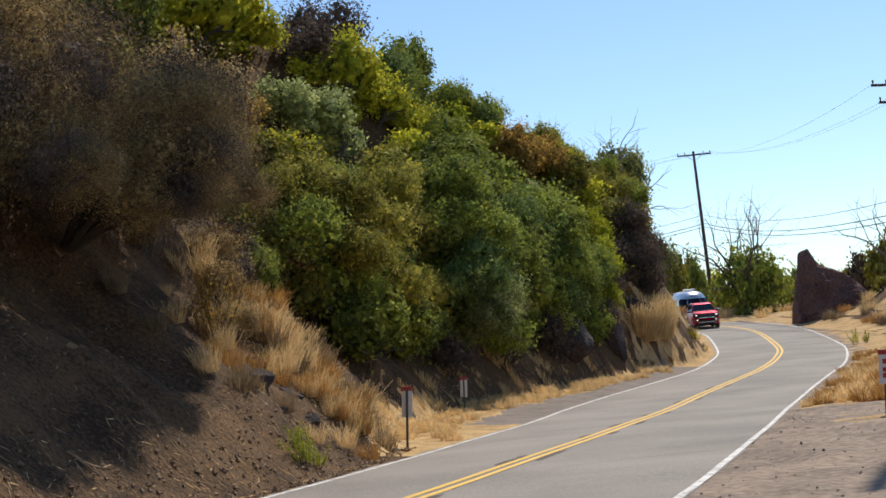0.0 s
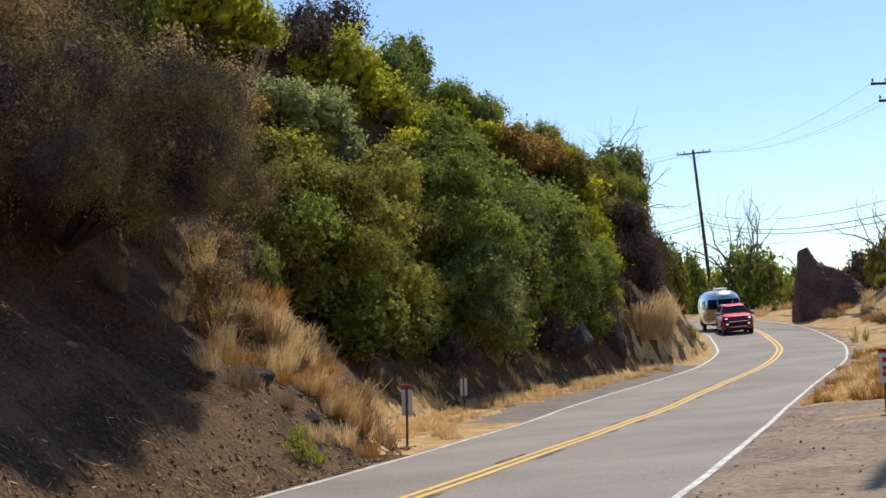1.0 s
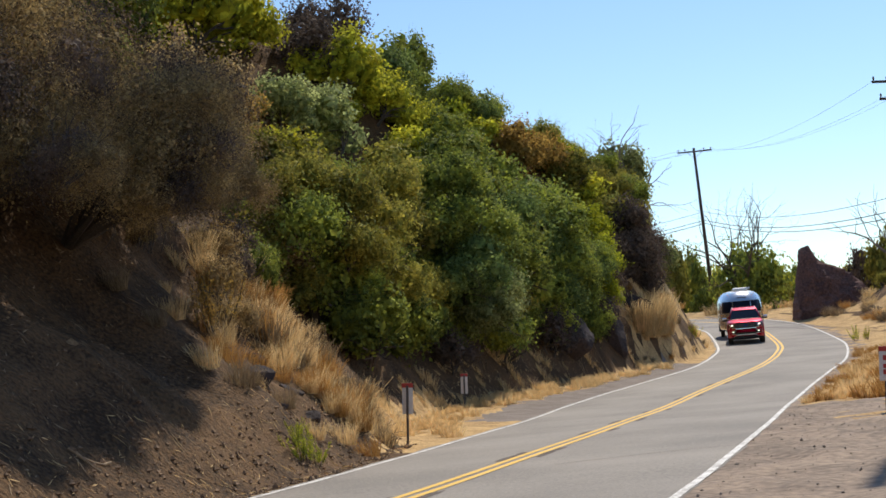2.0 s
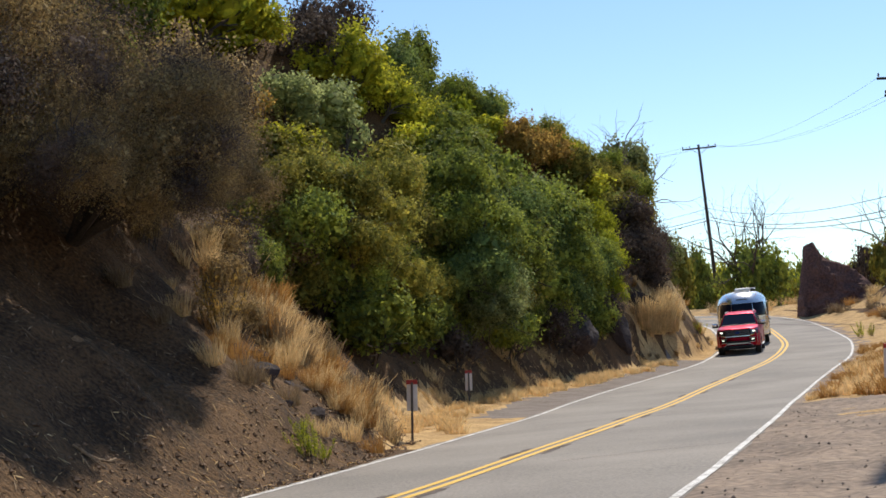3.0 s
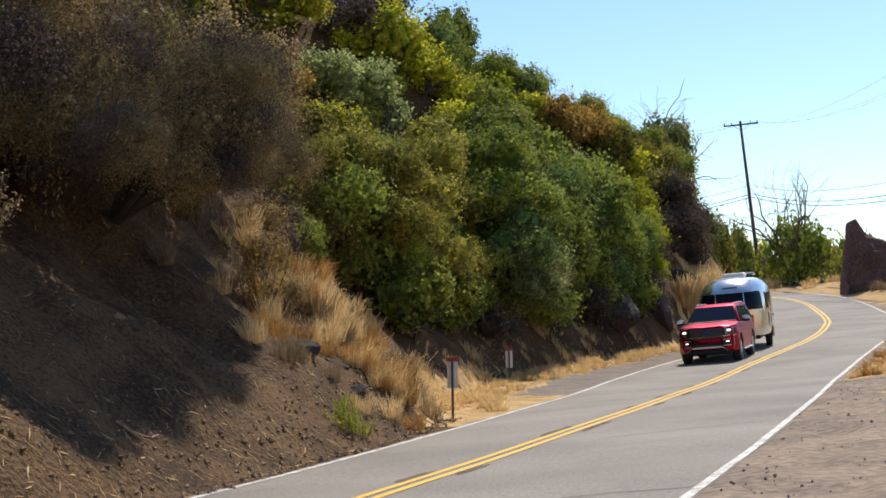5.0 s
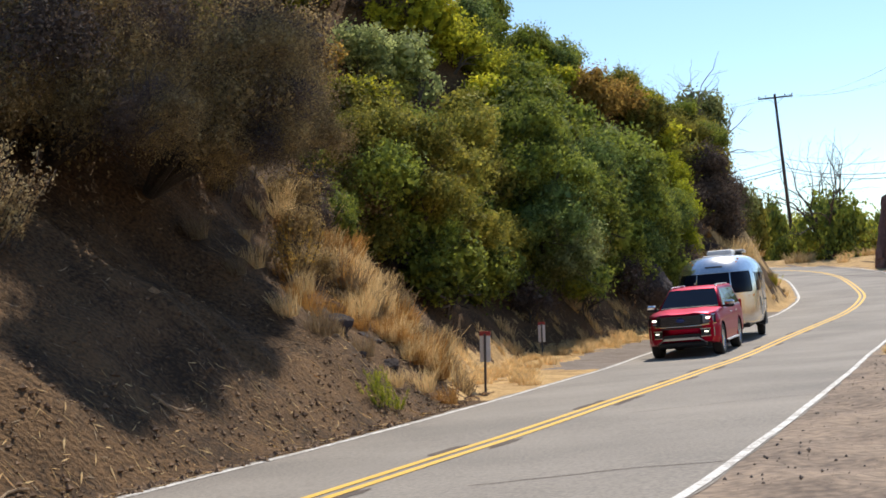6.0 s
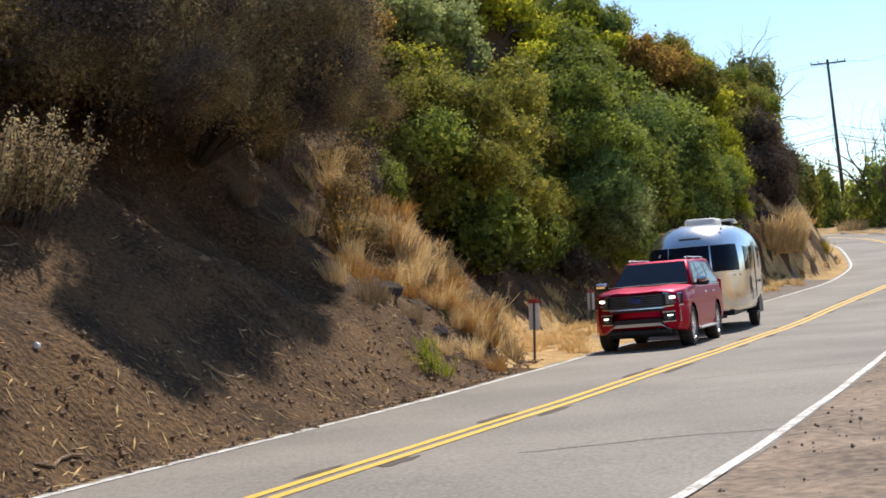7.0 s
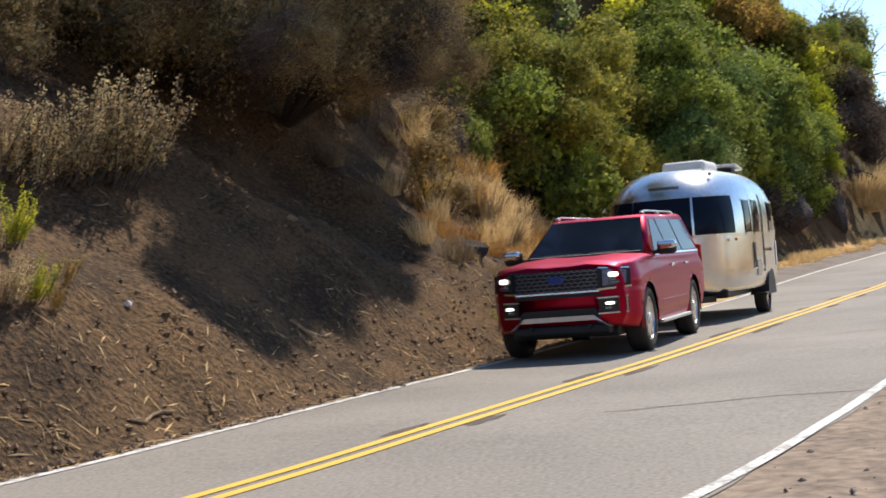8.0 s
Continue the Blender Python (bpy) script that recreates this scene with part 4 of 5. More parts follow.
BRUSH = "tall brown half-dry bush leaning out over the bank"
# one crown in four takes the leaves darkened for shade
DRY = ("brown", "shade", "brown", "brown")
brush_tree((-5.4, 23.0), ((-2.97, 20.5, 5.3, 0.61), (-2.74, 20.5, 4.56, 0.48), (-3.21, 20.2, 4.48, 0.68), (-2.76, 20.6, 4.05, 0.36), (-3.57, 20.3, 5.24, 0.56),
                          (-3.12, 20.3, 3.95, 0.46), (-3.61, 20.0, 3.95, 0.48), (-3.91, 19.8, 4.48, 0.59), (-3.0, 22.0, 4.6, 0.6), (-3.4, 21.8, 5.6, 0.7), (-2.5, 22.8, 4.35, 0.45)), 700, DRY, BRUSH)
brush_tree((-6.6, 22.0), ((-5.03, 20.5, 6.52, 0.71), (-4.49, 20.0, 5.65, 0.64), (-4.88, 19.6, 5.22, 0.63), (-4.36, 19.5, 4.7, 0.55), (-4.07, 19.0, 4.1, 0.46),
                          (-4.58, 19.0, 4.15, 0.53), (-5.14, 19.6, 5.86, 0.56), (-4.94, 18.8, 4.45, 0.53), (-3.7, 17.9, 4.15, 0.34), (-4.1, 18.3, 4.3, 0.42)), 720, DRY, BRUSH)
brush_tree((-7.4, 21.0), ((-5.38, 19.5, 6.47, 0.72), (-5.54, 18.8, 5.28, 0.77), (-5.9, 19.0, 4.9, 0.7), (-6.2, 19.6, 5.7, 0.9), (-5.9, 20.4, 7.1, 0.9)), 740, DRY, BRUSH)
brush_tree((-6.9, 24.0), ((-4.6, 22.5, 6.2, 0.9), (-5.2, 23.0, 7.0, 1.0), (-4.2, 23.4, 5.4, 0.8), (-5.6, 23.2, 6.0, 0.9)), 760, DRY, BRUSH)


brush_tree((-6.0, 28.5), ((-4.4, 25.2, 5.6, 0.8), (-3.9, 24.2, 4.75, 0.6), (-3.3, 24.4, 4.7, 0.6), (-3.8, 28.3, 5.6, 0.85), (-4.2, 29.5, 6.3, 0.9), (-4.0, 26.5, 6.5, 0.9),
                          (-3.5, 26.2, 5.6, 0.75), (-4.4, 27.5, 5.1, 0.7), (-3.4, 25.3, 6.1, 0.7), (-3.9, 30.2, 7.0, 0.9), (-3.1, 21.9, 4.15, 0.45)), 780, DRY, BRUSH)


brush_tree((-6.2, 25.0), ((-3.3, 22.2, 4.55, 0.7), (-3.9, 22.4, 4.8, 0.8), (-2.95, 23.6, 4.75, 0.6), (-3.4, 24.6, 5.2, 0.8), (-4.4, 21.6, 4.6, 0.7), (-3.4, 26.4, 5.1, 0.7),
                          (-3.6, 27.5, 5.7, 0.8), (-3.55, 20.9, 4.1, 0.5), (-2.95, 21.3, 4.05, 0.4), (-4.6, 23.6, 5.3, 0.8)), 770, DRY, BRUSH)


# oaks that stand at the foot of the slope and shade the pocket
def oak(root, crowns, seed, kinds, label):
    return brush_tree(root, crowns, seed, kinds, label, 5600, 0.046, 12, 0.25, 0.13, "tree", "oaks round the roadside pocket")


# an unseen oak, added with its crowns above the view to shade the bank
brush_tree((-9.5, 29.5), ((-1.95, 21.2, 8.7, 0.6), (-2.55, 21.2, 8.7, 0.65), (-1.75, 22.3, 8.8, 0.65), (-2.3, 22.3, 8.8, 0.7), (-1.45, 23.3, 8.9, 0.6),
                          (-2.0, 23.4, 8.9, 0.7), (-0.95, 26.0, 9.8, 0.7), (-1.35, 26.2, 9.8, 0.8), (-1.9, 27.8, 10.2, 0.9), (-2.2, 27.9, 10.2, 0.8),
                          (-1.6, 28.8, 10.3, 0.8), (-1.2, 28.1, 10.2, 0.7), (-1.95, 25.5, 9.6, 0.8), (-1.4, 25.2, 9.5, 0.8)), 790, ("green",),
           "unseen oak added above the view to shade the bank", 5600, 0.046, 12, 0.25, 0.07, "tree", "oaks round the roadside pocket")
oak((-2.6, 40.0), ((-3.42, 39.0, 6.18, 0.88), (-2.41, 40.0, 6.52, 0.85), (-1.53, 40.0, 5.82, 0.85), (-2.64, 38.5, 5.01, 1.04), (-1.29, 39.0, 4.48, 0.87), (-3.63, 38.5, 4.79, 0.75),
                   (-3.09, 39.0, 3.6, 0.85), (-1.6, 40.6, 3.7, 0.8),
                   (-2.5, 41.6, 5.7, 1.15), (-1.2, 41.8, 5.2, 1.1), (-3.4, 41.2, 5.5, 1.0), (-1.9, 42.8, 6.2, 1.1), (-0.6, 42.4, 3.7, 0.9)), 800,
    ("olive", "olive", "olive", "green"), "olive-green oak standing in its own shade by the road")
oak((-0.4, 47.0), ((-0.5, 46.0, 6.74, 0.93), (-0.07, 46.0, 5.45, 0.98), (-0.5, 45.5, 4.38, 0.96), (0.1, 46.6, 3.0, 1.0), (-0.7, 46.6, 2.0, 0.8), (0.0, 48.5, 6.0, 1.2), (-0.9, 47.8, 5.2, 1.1), (0.3, 44.7, 3.5, 0.8)), 820,
    ("olive", "olive", "green"), "dark olive oak between two larger ones")
oak((1.6, 48.5), ((1.53, 48.0, 6.98, 1.08), (2.34, 47.5, 5.75, 1.1), (1.02, 47.0, 5.44, 1.09), (1.99, 47.0, 4.08, 1.2), (0.7, 47.6, 3.7, 0.95), (2.35, 46.5, 2.75, 0.86),
                  (1.1, 48.0, 2.4, 0.9),
                  (1.6, 50.0, 6.0, 1.2), (2.6, 49.5, 5.0, 1.1), (0.8, 49.5, 5.0, 1.1), (1.6, 45.7, 3.7, 0.85), (2.8, 48.6, 3.5, 0.85)), 840, ("green", "green", "green", "deep", "deep", "sage"), "tall dense green oak beside the roadside pocket")
oak((4.4, 58.5), ((4.59, 57.0, 6.8, 1.28), (5.77, 57.0, 6.36, 1.15), (4.93, 56.0, 5.25, 1.34), (5.89, 56.5, 4.55, 1.09), (4.21, 55.5, 3.77, 1.24), (5.34, 55.7, 3.2, 1.12),
                  (3.8, 54.8, 2.4, 0.95), (5.0, 59.0, 6.0, 1.3), (4.2, 57.5, 5.1, 1.2), (6.0, 58.5, 4.9, 1.1), (6.5, 58.6, 4.2, 0.9), (7.0, 59.8, 4.4, 1.0), (7.5, 60.6, 5.0, 0.9), (6.5, 58.4, 3.5, 0.8)), 860, ("green", "green", "deep"), "dark green oak above the boulders")
oak((3.0, 53.0), ((3.6, 52.0, 6.3, 1.0), (3.25, 51.0, 5.1, 1.15), (3.0, 51.2, 3.9, 0.95), (3.9, 53.0, 4.4, 1.0)), 870, ("deep", "green"), "narrow dark green oak in a shaded gap")
oak((7.2, 63.5), ((7.6, 62.0, 6.69, 0.77), (7.96, 62.0, 5.45, 0.82), (7.54, 61.5, 4.13, 0.86), (8.08, 61.5, 3.49, 0.67)), 880, ("bright",), "slender yellow-green tree on the bank")
# a mass in shade: its darkness is in the leaf colour
oak((9.4, 68.5), ((10.02, 67.0, 6.96, 1.1), (10.26, 67.0, 5.38, 1.04), (9.48, 66.0, 4.09, 0.92), (10.09, 66.0, 3.78, 0.67), (8.9, 65.0, 4.6, 0.9)), 890, ("shade",), "dusky half-dry tree at the end of the bank, leaves darkened for shade")
oak((-0.3, 66.5), ((0.14, 66.0, 14.68, 1.24), (0.8, 65.5, 13.36, 1.08), (-0.72, 65.0, 13.4, 1.14), (-0.17, 64.5, 12.6, 1.1)), 900, ("deep", "green"), "dark green oak on the crest of the hill")
oak((2.4, 68.0), ((2.46, 67.0, 12.97, 0.99), (3.61, 67.5, 12.44, 0.95), (2.08, 66.5, 12.0, 1.05), (3.48, 67.0, 11.6, 0.95), (1.08, 66.0, 12.4, 0.93)), 910, ("green", "deep", "sage"), "green oak on the crest of the hill")
oak((7.2, 73.0), ((5.75, 71.0, 11.6, 0.83), (7.18, 71.5, 11.5, 0.95), (8.28, 72.0, 10.85, 0.73)), 920, ("green", "olive"), "small green oak on the crest of the hill")
oak((9.6, 74.0), ((9.84, 73.0, 10.3, 0.8), (10.43, 73.0, 9.6, 0.75), (9.8, 70.4, 8.77, 0.98), (10.89, 71.0, 8.66, 0.89), (8.68, 69.8, 9.2, 0.87)), 930, ("green", "olive", "olive"), "olive-green oak where the hill falls to the road")
# low growth along the foot of the slope under the oaks, green and shade-coloured by turns
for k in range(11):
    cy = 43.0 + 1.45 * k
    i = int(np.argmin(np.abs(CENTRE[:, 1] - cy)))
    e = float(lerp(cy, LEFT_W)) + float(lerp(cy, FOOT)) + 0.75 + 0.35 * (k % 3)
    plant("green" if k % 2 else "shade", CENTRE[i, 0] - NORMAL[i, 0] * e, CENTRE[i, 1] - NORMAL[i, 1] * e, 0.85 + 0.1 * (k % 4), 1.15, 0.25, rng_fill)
# trees and hedges beyond the bend
for x, y, r, tall, kind in ((23.9, 140.0, 2.18, 2.20, "olive"), (27.1, 146.0, 1.94, 2.20, "green"), (29.6, 150.0, 1.41, 2.20, "shade"), (24.4, 138.0, 1.62, 2.20, "olive"), (37.8, 150.0, 1.31, 2.20, "green"), (42.0, 160.0, 1.53, 2.20, "green"), (37.2, 145.0, 1.04, 2.20, "yellow"), (48.5, 175.0, 1.68, 2.20, "green"), (50.5, 170.0, 1.50, 2.20, "olive"), (46.6, 150.0, 1.81, 2.20, "shade"), (38.5, 120.0, 1.65, 2.15, "olive"), (40.3, 120.0, 1.95, 2.15, "green"), (31.4, 152.0, 1.55, 2.20, "yellow"), (49.8, 140.0, 3.43, 1.68, "green"), (33.8, 140.0, 0.89, 2.20, "olive")):
    plant(kind + " fill", x, y, r, tall, 0.05, rng_fill)


# ---- dry grass ----
GRASS = {"straw": leaf_mat("straw blades", (0.78, 0.58, 0.30), (0.54, 0.37, 0.17), 0.4, 0.4),
         "rusty": leaf_mat("rusty dry blades", (0.50, 0.28, 0.085), (0.32, 0.16, 0.05), 0.4, 0.4),
         "grey": leaf_mat("grey dry stems", (0.34, 0.25, 0.14), (0.19, 0.13, 0.08), 0.3, 0.4)}


def blades_mesh(name, roots, tips, widths, material, seed, droop=0.25):
    """Bent blades, three triangles' worth each, with a small seed head."""
    rng = np.random.RandomState(seed)
    n = len(roots)
    d = tips - roots
    side = np.cross(d, rng.normal(size=(n, 3)))
    side /= np.linalg.norm(side, axis=1)[:, None] + 1e-9
    w = widths[:, None]
    mid = roots + d * 0.6 + np.array([0, 0, 1.0]) * (np.linalg.norm(d, axis=1) * 0.08)[:, None]
    end = tips - np.array([0, 0, 1.0]) * (np.linalg.norm(d, axis=1) * droop * rng.rand(n))[:, None]
    p = np.stack([roots - side * w, roots + side * w, mid + side * w * 0.8, mid - side * w * 0.8, end + side * w * 0.9, end - side * w * 0.25], 1).reshape(-1, 3)
    i = np.arange(n)[:, None] * 6
    loops = np.hstack([i, i + 1, i + 2, i + 3, i + 3, i + 2, i + 4, i + 5]).ravel()
    me = bpy.data.meshes.new(name)
    me.vertices.add(6 * n)
    me.vertices.foreach_set("co", p.ravel())
    me.loops.add(8 * n)
    me.loops.foreach_set("vertex_index", loops.astype(np.int32))
    me.polygons.add(2 * n)
    me.polygons.foreach_set("loop_start", np.arange(0, 8 * n, 4, dtype=np.int32))
    me.materials.append(material)
    me.update(calc_edges=True)
    return me


def tuft_mesh(kind, seed, blades=230, spread=0.75, tall=1.0, thick=0.008):
    rng = np.random.RandomState(seed)
    a, r = rng.rand(blades) * 6.283, spread * np.sqrt(rng.rand(blades)) * 0.55
    roots = np.stack([np.cos(a) * r, np.sin(a) * r, -0.08 * np.ones(blades)], 1)
    h = tall * (0.35 + 0.65 * rng.rand(blades))
    lean = rng.normal(size=(blades, 2)) * 0.16 + np.stack([np.cos(a), np.sin(a)], 1) * (spread * 0.7 * rng.rand(blades))[:, None]
    tips = roots + np.c_[lean * h[:, None], h]
    return blades_mesh("blades", roots, tips, thick * (0.6 + 0.8 * rng.rand(blades)), GRASS[kind], seed)


TUFTS = {}
for _k, _s in (("straw", 1), ("rusty", 2), ("grey", 3)):
    TUFTS[_k] = [tuft_mesh(_k, 300 + 10 * _s + j) for j in range(3)]
TUFT_LABELS = {"straw": "tall clump of straw-coloured dry grass", "rusty": "rusty brown dry grass clump by the roadside",
               "grey": "grey-brown dead weed stems on the bank"}


def tuft(kind, x, y, h, wide=1.0, rng=random, tilt=0.12):
    ob = new("grass_clump", TUFTS[kind][rng.randrange(3)])
    tagged(ob, TUFT_LABELS[kind], "dry grass", "dry grass clumps")
    ob.matrix_basis = Matrix.LocRotScale((x, y, ground_z(x, y)), Euler((rng.uniform(-tilt, tilt), rng.uniform(-tilt, tilt), rng.uniform(0, 6.28))), (h * wide, h * wide, h))
    return ob


def tuft_field(spots, label, seed):
    """Many clumps as one object; spots are (kind, x, y, height, width)."""
    rng = np.random.RandomState(seed)
    for kind in sorted({q[0] for q in spots}):
        roots, tips, widths = [], [], []
        for k, x, y, h, wide in spots:
            if k != kind:
                continue
            n = 150
            a, r = rng.rand(n) * 6.283, 0.75 * 0.6 * np.sqrt(rng.rand(n)) * h * wide
            hh = h * (0.35 + 0.65 * rng.rand(n))
            p = np.stack([x + np.cos(a) * r, y + np.sin(a) * r, np.full(n, ground_z(x, y) - 0.06)], 1)
            p[:, 2] = height(p[:, 0], p[:, 1]) - 0.04
            lean = rng.normal(size=(n, 2)) * 0.2 + np.stack([np.cos(a), np.sin(a)], 1) * (0.5 * rng.rand(n))[:, None]
            roots.append(p), tips.append(p + np.c_[lean * hh[:, None], hh]), widths.append(0.010 * h * (0.6 + 0.8 * rng.rand(n)) + 0.003)
        me = blades_mesh("dry_grass", np.vstack(roots), np.vstack(tips), np.concatenate(widths), GRASS[kind], seed)
        tagged(new("dry_grass", me), label, "dry grass", kind="stuff")


rg = random.Random(11)


def beside_left(cy, w):
    """A place w metres up from the foot of the bank, where the centre line's y is cy."""
    i = int(np.argmin(np.abs(CENTRE[:, 1] - cy)))
    e = float(lerp(cy, LEFT_W)) + float(lerp(cy, FOOT)) + w
    return CENTRE[i, 0] - NORMAL[i, 0] * e, CENTRE[i, 1] - NORMAL[i, 1] * e


# the grassy nose of the bank before the pocket
field = []
for _ in range(100):
    cy = rg.uniform(25.0, 32)
    x, y = beside_left(cy, rg.uniform(0.3, 5.0) * rg.uniform(0.3, 1))
    field.append((rg.choice(("straw", "straw", "grey")), x, y, rg.uniform(0.15, 0.45), 1.2))
tuft_field(field, "dry straw grass over the nose of the bank", 91)
for _ in range(58):
    cy = rg.uniform(25.0, 31)
    w = rg.uniform(0.5, 4.6) * rg.uniform(0.4, 1)
    x, y = beside_left(cy, w)
    tuft(rg.choice(("straw", "rusty", "grey")), x, y, rg.uniform(0.25, 0.8), rg.uniform(0.7, 1.1), rg)
for x, y, r, kind in ((-3.9, 31.5, 0.75, "shade"), (-3.6, 30.2, 0.6, "shade"), (-3.5, 32.5, 0.8, "green"), (-3.3, 31.2, 0.6, "green"), (-3.95, 29.4, 0.6, "brown"), (-3.7, 28.0, 0.5, "brown"), (-3.3, 26.8, 0.4, "brown")):
    plant(kind, x, y, r, 1.2, 0.1, rng_fill)
# golden grass down the ridge of the nose, tallest on its crest
RIDGE = spline([(-3.5, 31.2), (-3.2, 30.2), (-2.95, 29.4), (-2.48, 27.9), (-1.88, 26.4), (-1.25, 25.6)], 0.1)
for _ in range(60):
    k = rg.random()
    x, y = RIDGE[int(k * (len(RIDGE) - 1))] + np.array([rg.gauss(0, 0.27), rg.gauss(0, 0.5)])
    tuft(rg.choice(("straw", "straw", "straw", "rusty")), x, y, rg.uniform(0.4, 0.85) * (1.15 - 0.5 * k), rg.uniform(0.7, 1.1), rg)
for _ in range(22):
    x, y = beside_left(rg.uniform(21, 26), rg.uniform(0.1, 3.5))
    tuft(rg.choice(("straw", "rusty", "grey")), x, y, rg.uniform(0.25, 0.6), 0.9, rg)
# edge of the shaded pocket, up to the rocks
field = []
for _ in range(170):
    cy = rg.uniform(30, 60)
    x, y = beside_left(cy, rg.uniform(-1.6, 0.9))
    field.append(("straw", x, y, rg.uniform(0.1, 0.4), 1.5))
tuft_field(field, "short dry straw grass around the roadside pocket", 92)
# the tall pale clump at the inside of the bend
for _ in range(160):
    x, y = rg.uniform(9.4, 11.2), rg.uniform(62.8, 65.2)
    if not 1.75 < ground_z(x, y) < 2.25:
        continue
    tuft("straw", x, y, rg.uniform(1.1, 2.0), 0.75, rg)
# scrub behind the clump, with shade put into its leaf colour
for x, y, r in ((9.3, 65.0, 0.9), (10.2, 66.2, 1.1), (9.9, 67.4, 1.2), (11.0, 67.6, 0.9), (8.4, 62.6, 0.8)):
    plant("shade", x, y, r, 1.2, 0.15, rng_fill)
for _ in range(60):
    x, y = beside_left(rg.uniform(59, 74), rg.uniform(0.0, 3.4))
    tuft(rg.choice(("straw", "rusty", "grey")), x, y, rg.uniform(0.2, 0.5), 1.0, rg)
# rusty grass across the road, and straw towards the rock
field = []
for _ in range(300):
    y = rg.uniform(33, 63)
    i = int(np.argmin(np.abs(CENTRE[:, 1] - y)))
    e = float(lerp(y, RIGHT_W)) + rg.uniform(0.35, 4.8)
    field.append((rg.choice(("rusty", "rusty", "straw")), CENTRE[i, 0] + NORMAL[i, 0] * e, CENTRE[i, 1] + NORMAL[i, 1] * e, rg.uniform(0.2, 0.55) * (0.6 if e - float(lerp(y, RIGHT_W)) < 0.9 else 1.1), 1.3))
for _ in range(70):
    y = rg.uniform(19, 31)
    i = int(np.argmin(np.abs(CENTRE[:, 1] - y)))
    e = float(lerp(y, RIGHT_W)) + rg.uniform(2.0, 6.0)
    field.append(("straw", CENTRE[i, 0] + NORMAL[i, 0] * e, CENTRE[i, 1] + NORMAL[i, 1] * e, rg.uniform(0.08, 0.2), 2.0))
tuft_field(field, "rusty dry grass along the outer side of the road", 93)
for _ in range(40):
    x, y = rg.uniform(24, 40), rg.uniform(100, 135)
    if x > 27 or y > 118:
        tuft("straw", x, y, rg.uniform(0.6, 1.3), 1.3, rg)
for _ in range(24):
    x, y = rg.uniform(20.5, 31), rg.uniform(64, 92)
    i = int(np.argmin(np.abs(CENTRE[:, 1] - y)))
    if x > CENTRE[i, 0] + 5:
        tuft(rg.choice(("straw", "rusty", "grey")), x, y, rg.uniform(0.4, 0.9), 1.2, rg)

for _ in range(46):
    x, y = rg.uniform(26.5, 36), rg.uniform(82, 98)
    tuft(rg.choice(("straw", "rusty", "grey")), x, y, rg.uniform(0.3, 0.8), 1.3, rg)
for x, y, r in ((32.0, 90.0, 0.8), (33.5, 93.0, 1.0), (30.5, 95.0, 0.7), (34.5, 89.0, 0.9)):
    plant("olive", x, y, r, 1.0, 0.15, rng_fill)

# ---- rocks ----
ROCK = mat("brown rock", (0.23, 0.125, 0.095), (0.075, 0.042, 0.038), rough=0.95, scale=0.8, fine=7, bump=0.9, depth=0.15, spec=0.2)
DARK_ROCK = mat("dark weathered rock", (0.085, 0.063, 0.056), (0.03, 0.024, 0.024), rough=0.95, scale=1.2, fine=8, bump=1.0, depth=0.12, spec=0.2)
POST = mat("dull steel post", (0.13, 0.115, 0.105), (0.08, 0.07, 0.065), rough=0.6, metal=0.5, fine=50, bump=0.2)
PLATE = mat("white sign plate", (0.72, 0.70, 0.68), (0.55, 0.53, 0.5), rough=0.5, fine=40, bump=0.05)
SIGN_RED = mat("faded red reflector", (0.45, 0.04, 0.03), (0.32, 0.03, 0.025), rough=0.4, bump=0.05)
POLE_WOOD = mat("tarred pole wood", (0.085, 0.065, 0.055), (0.04, 0.032, 0.03), rough=0.9, scale=2, fine=20, bump=0.6, stretch=(1, 1, 0.15))
CABLE = mat("black cable", (0.02, 0.02, 0.022), rough=0.6, bump=0)
CERAMIC = mat("brown insulator", (0.12, 0.07, 0.05), rough=0.25, bump=0)


def rock(name, place, size, seed, material, label, shape=None, turn=0.0, detail=4):
    """A boulder: a sphere cut by random planes and roughened; shape bends it into its form."""
    bm = bmesh.new()
    bmesh.ops.create_icosphere(bm, subdivisions=detail, radius=1.0)
    rng = np.random.RandomState(seed)
    cuts = [(Vector(rng.normal(size=3)).normalized(), 0.55 + 0.35 * rng.rand()) for _ in range(16)]
    for v in bm.verts:
        for n, d in cuts:
            over = v.co.dot(n) - d
            if over > 0:
                v.co -= n * over * 0.92
        v.co *= 1 + 0.06 * noise.fractal(v.co * 2.2 + Vector((seed, 0, 0)), 0.8, 2.1, 5)
        if shape:
            v.co = shape(v.co)
        v.co = Vector((v.co.x * size[0], v.co.y * size[1], v.co.z * size[2]))
    ob = part(name, bm, material, smooth=False)
    ob.matrix_basis = pose(*place, 0, 0, turn)
    return tagged(ob, label, "rock")


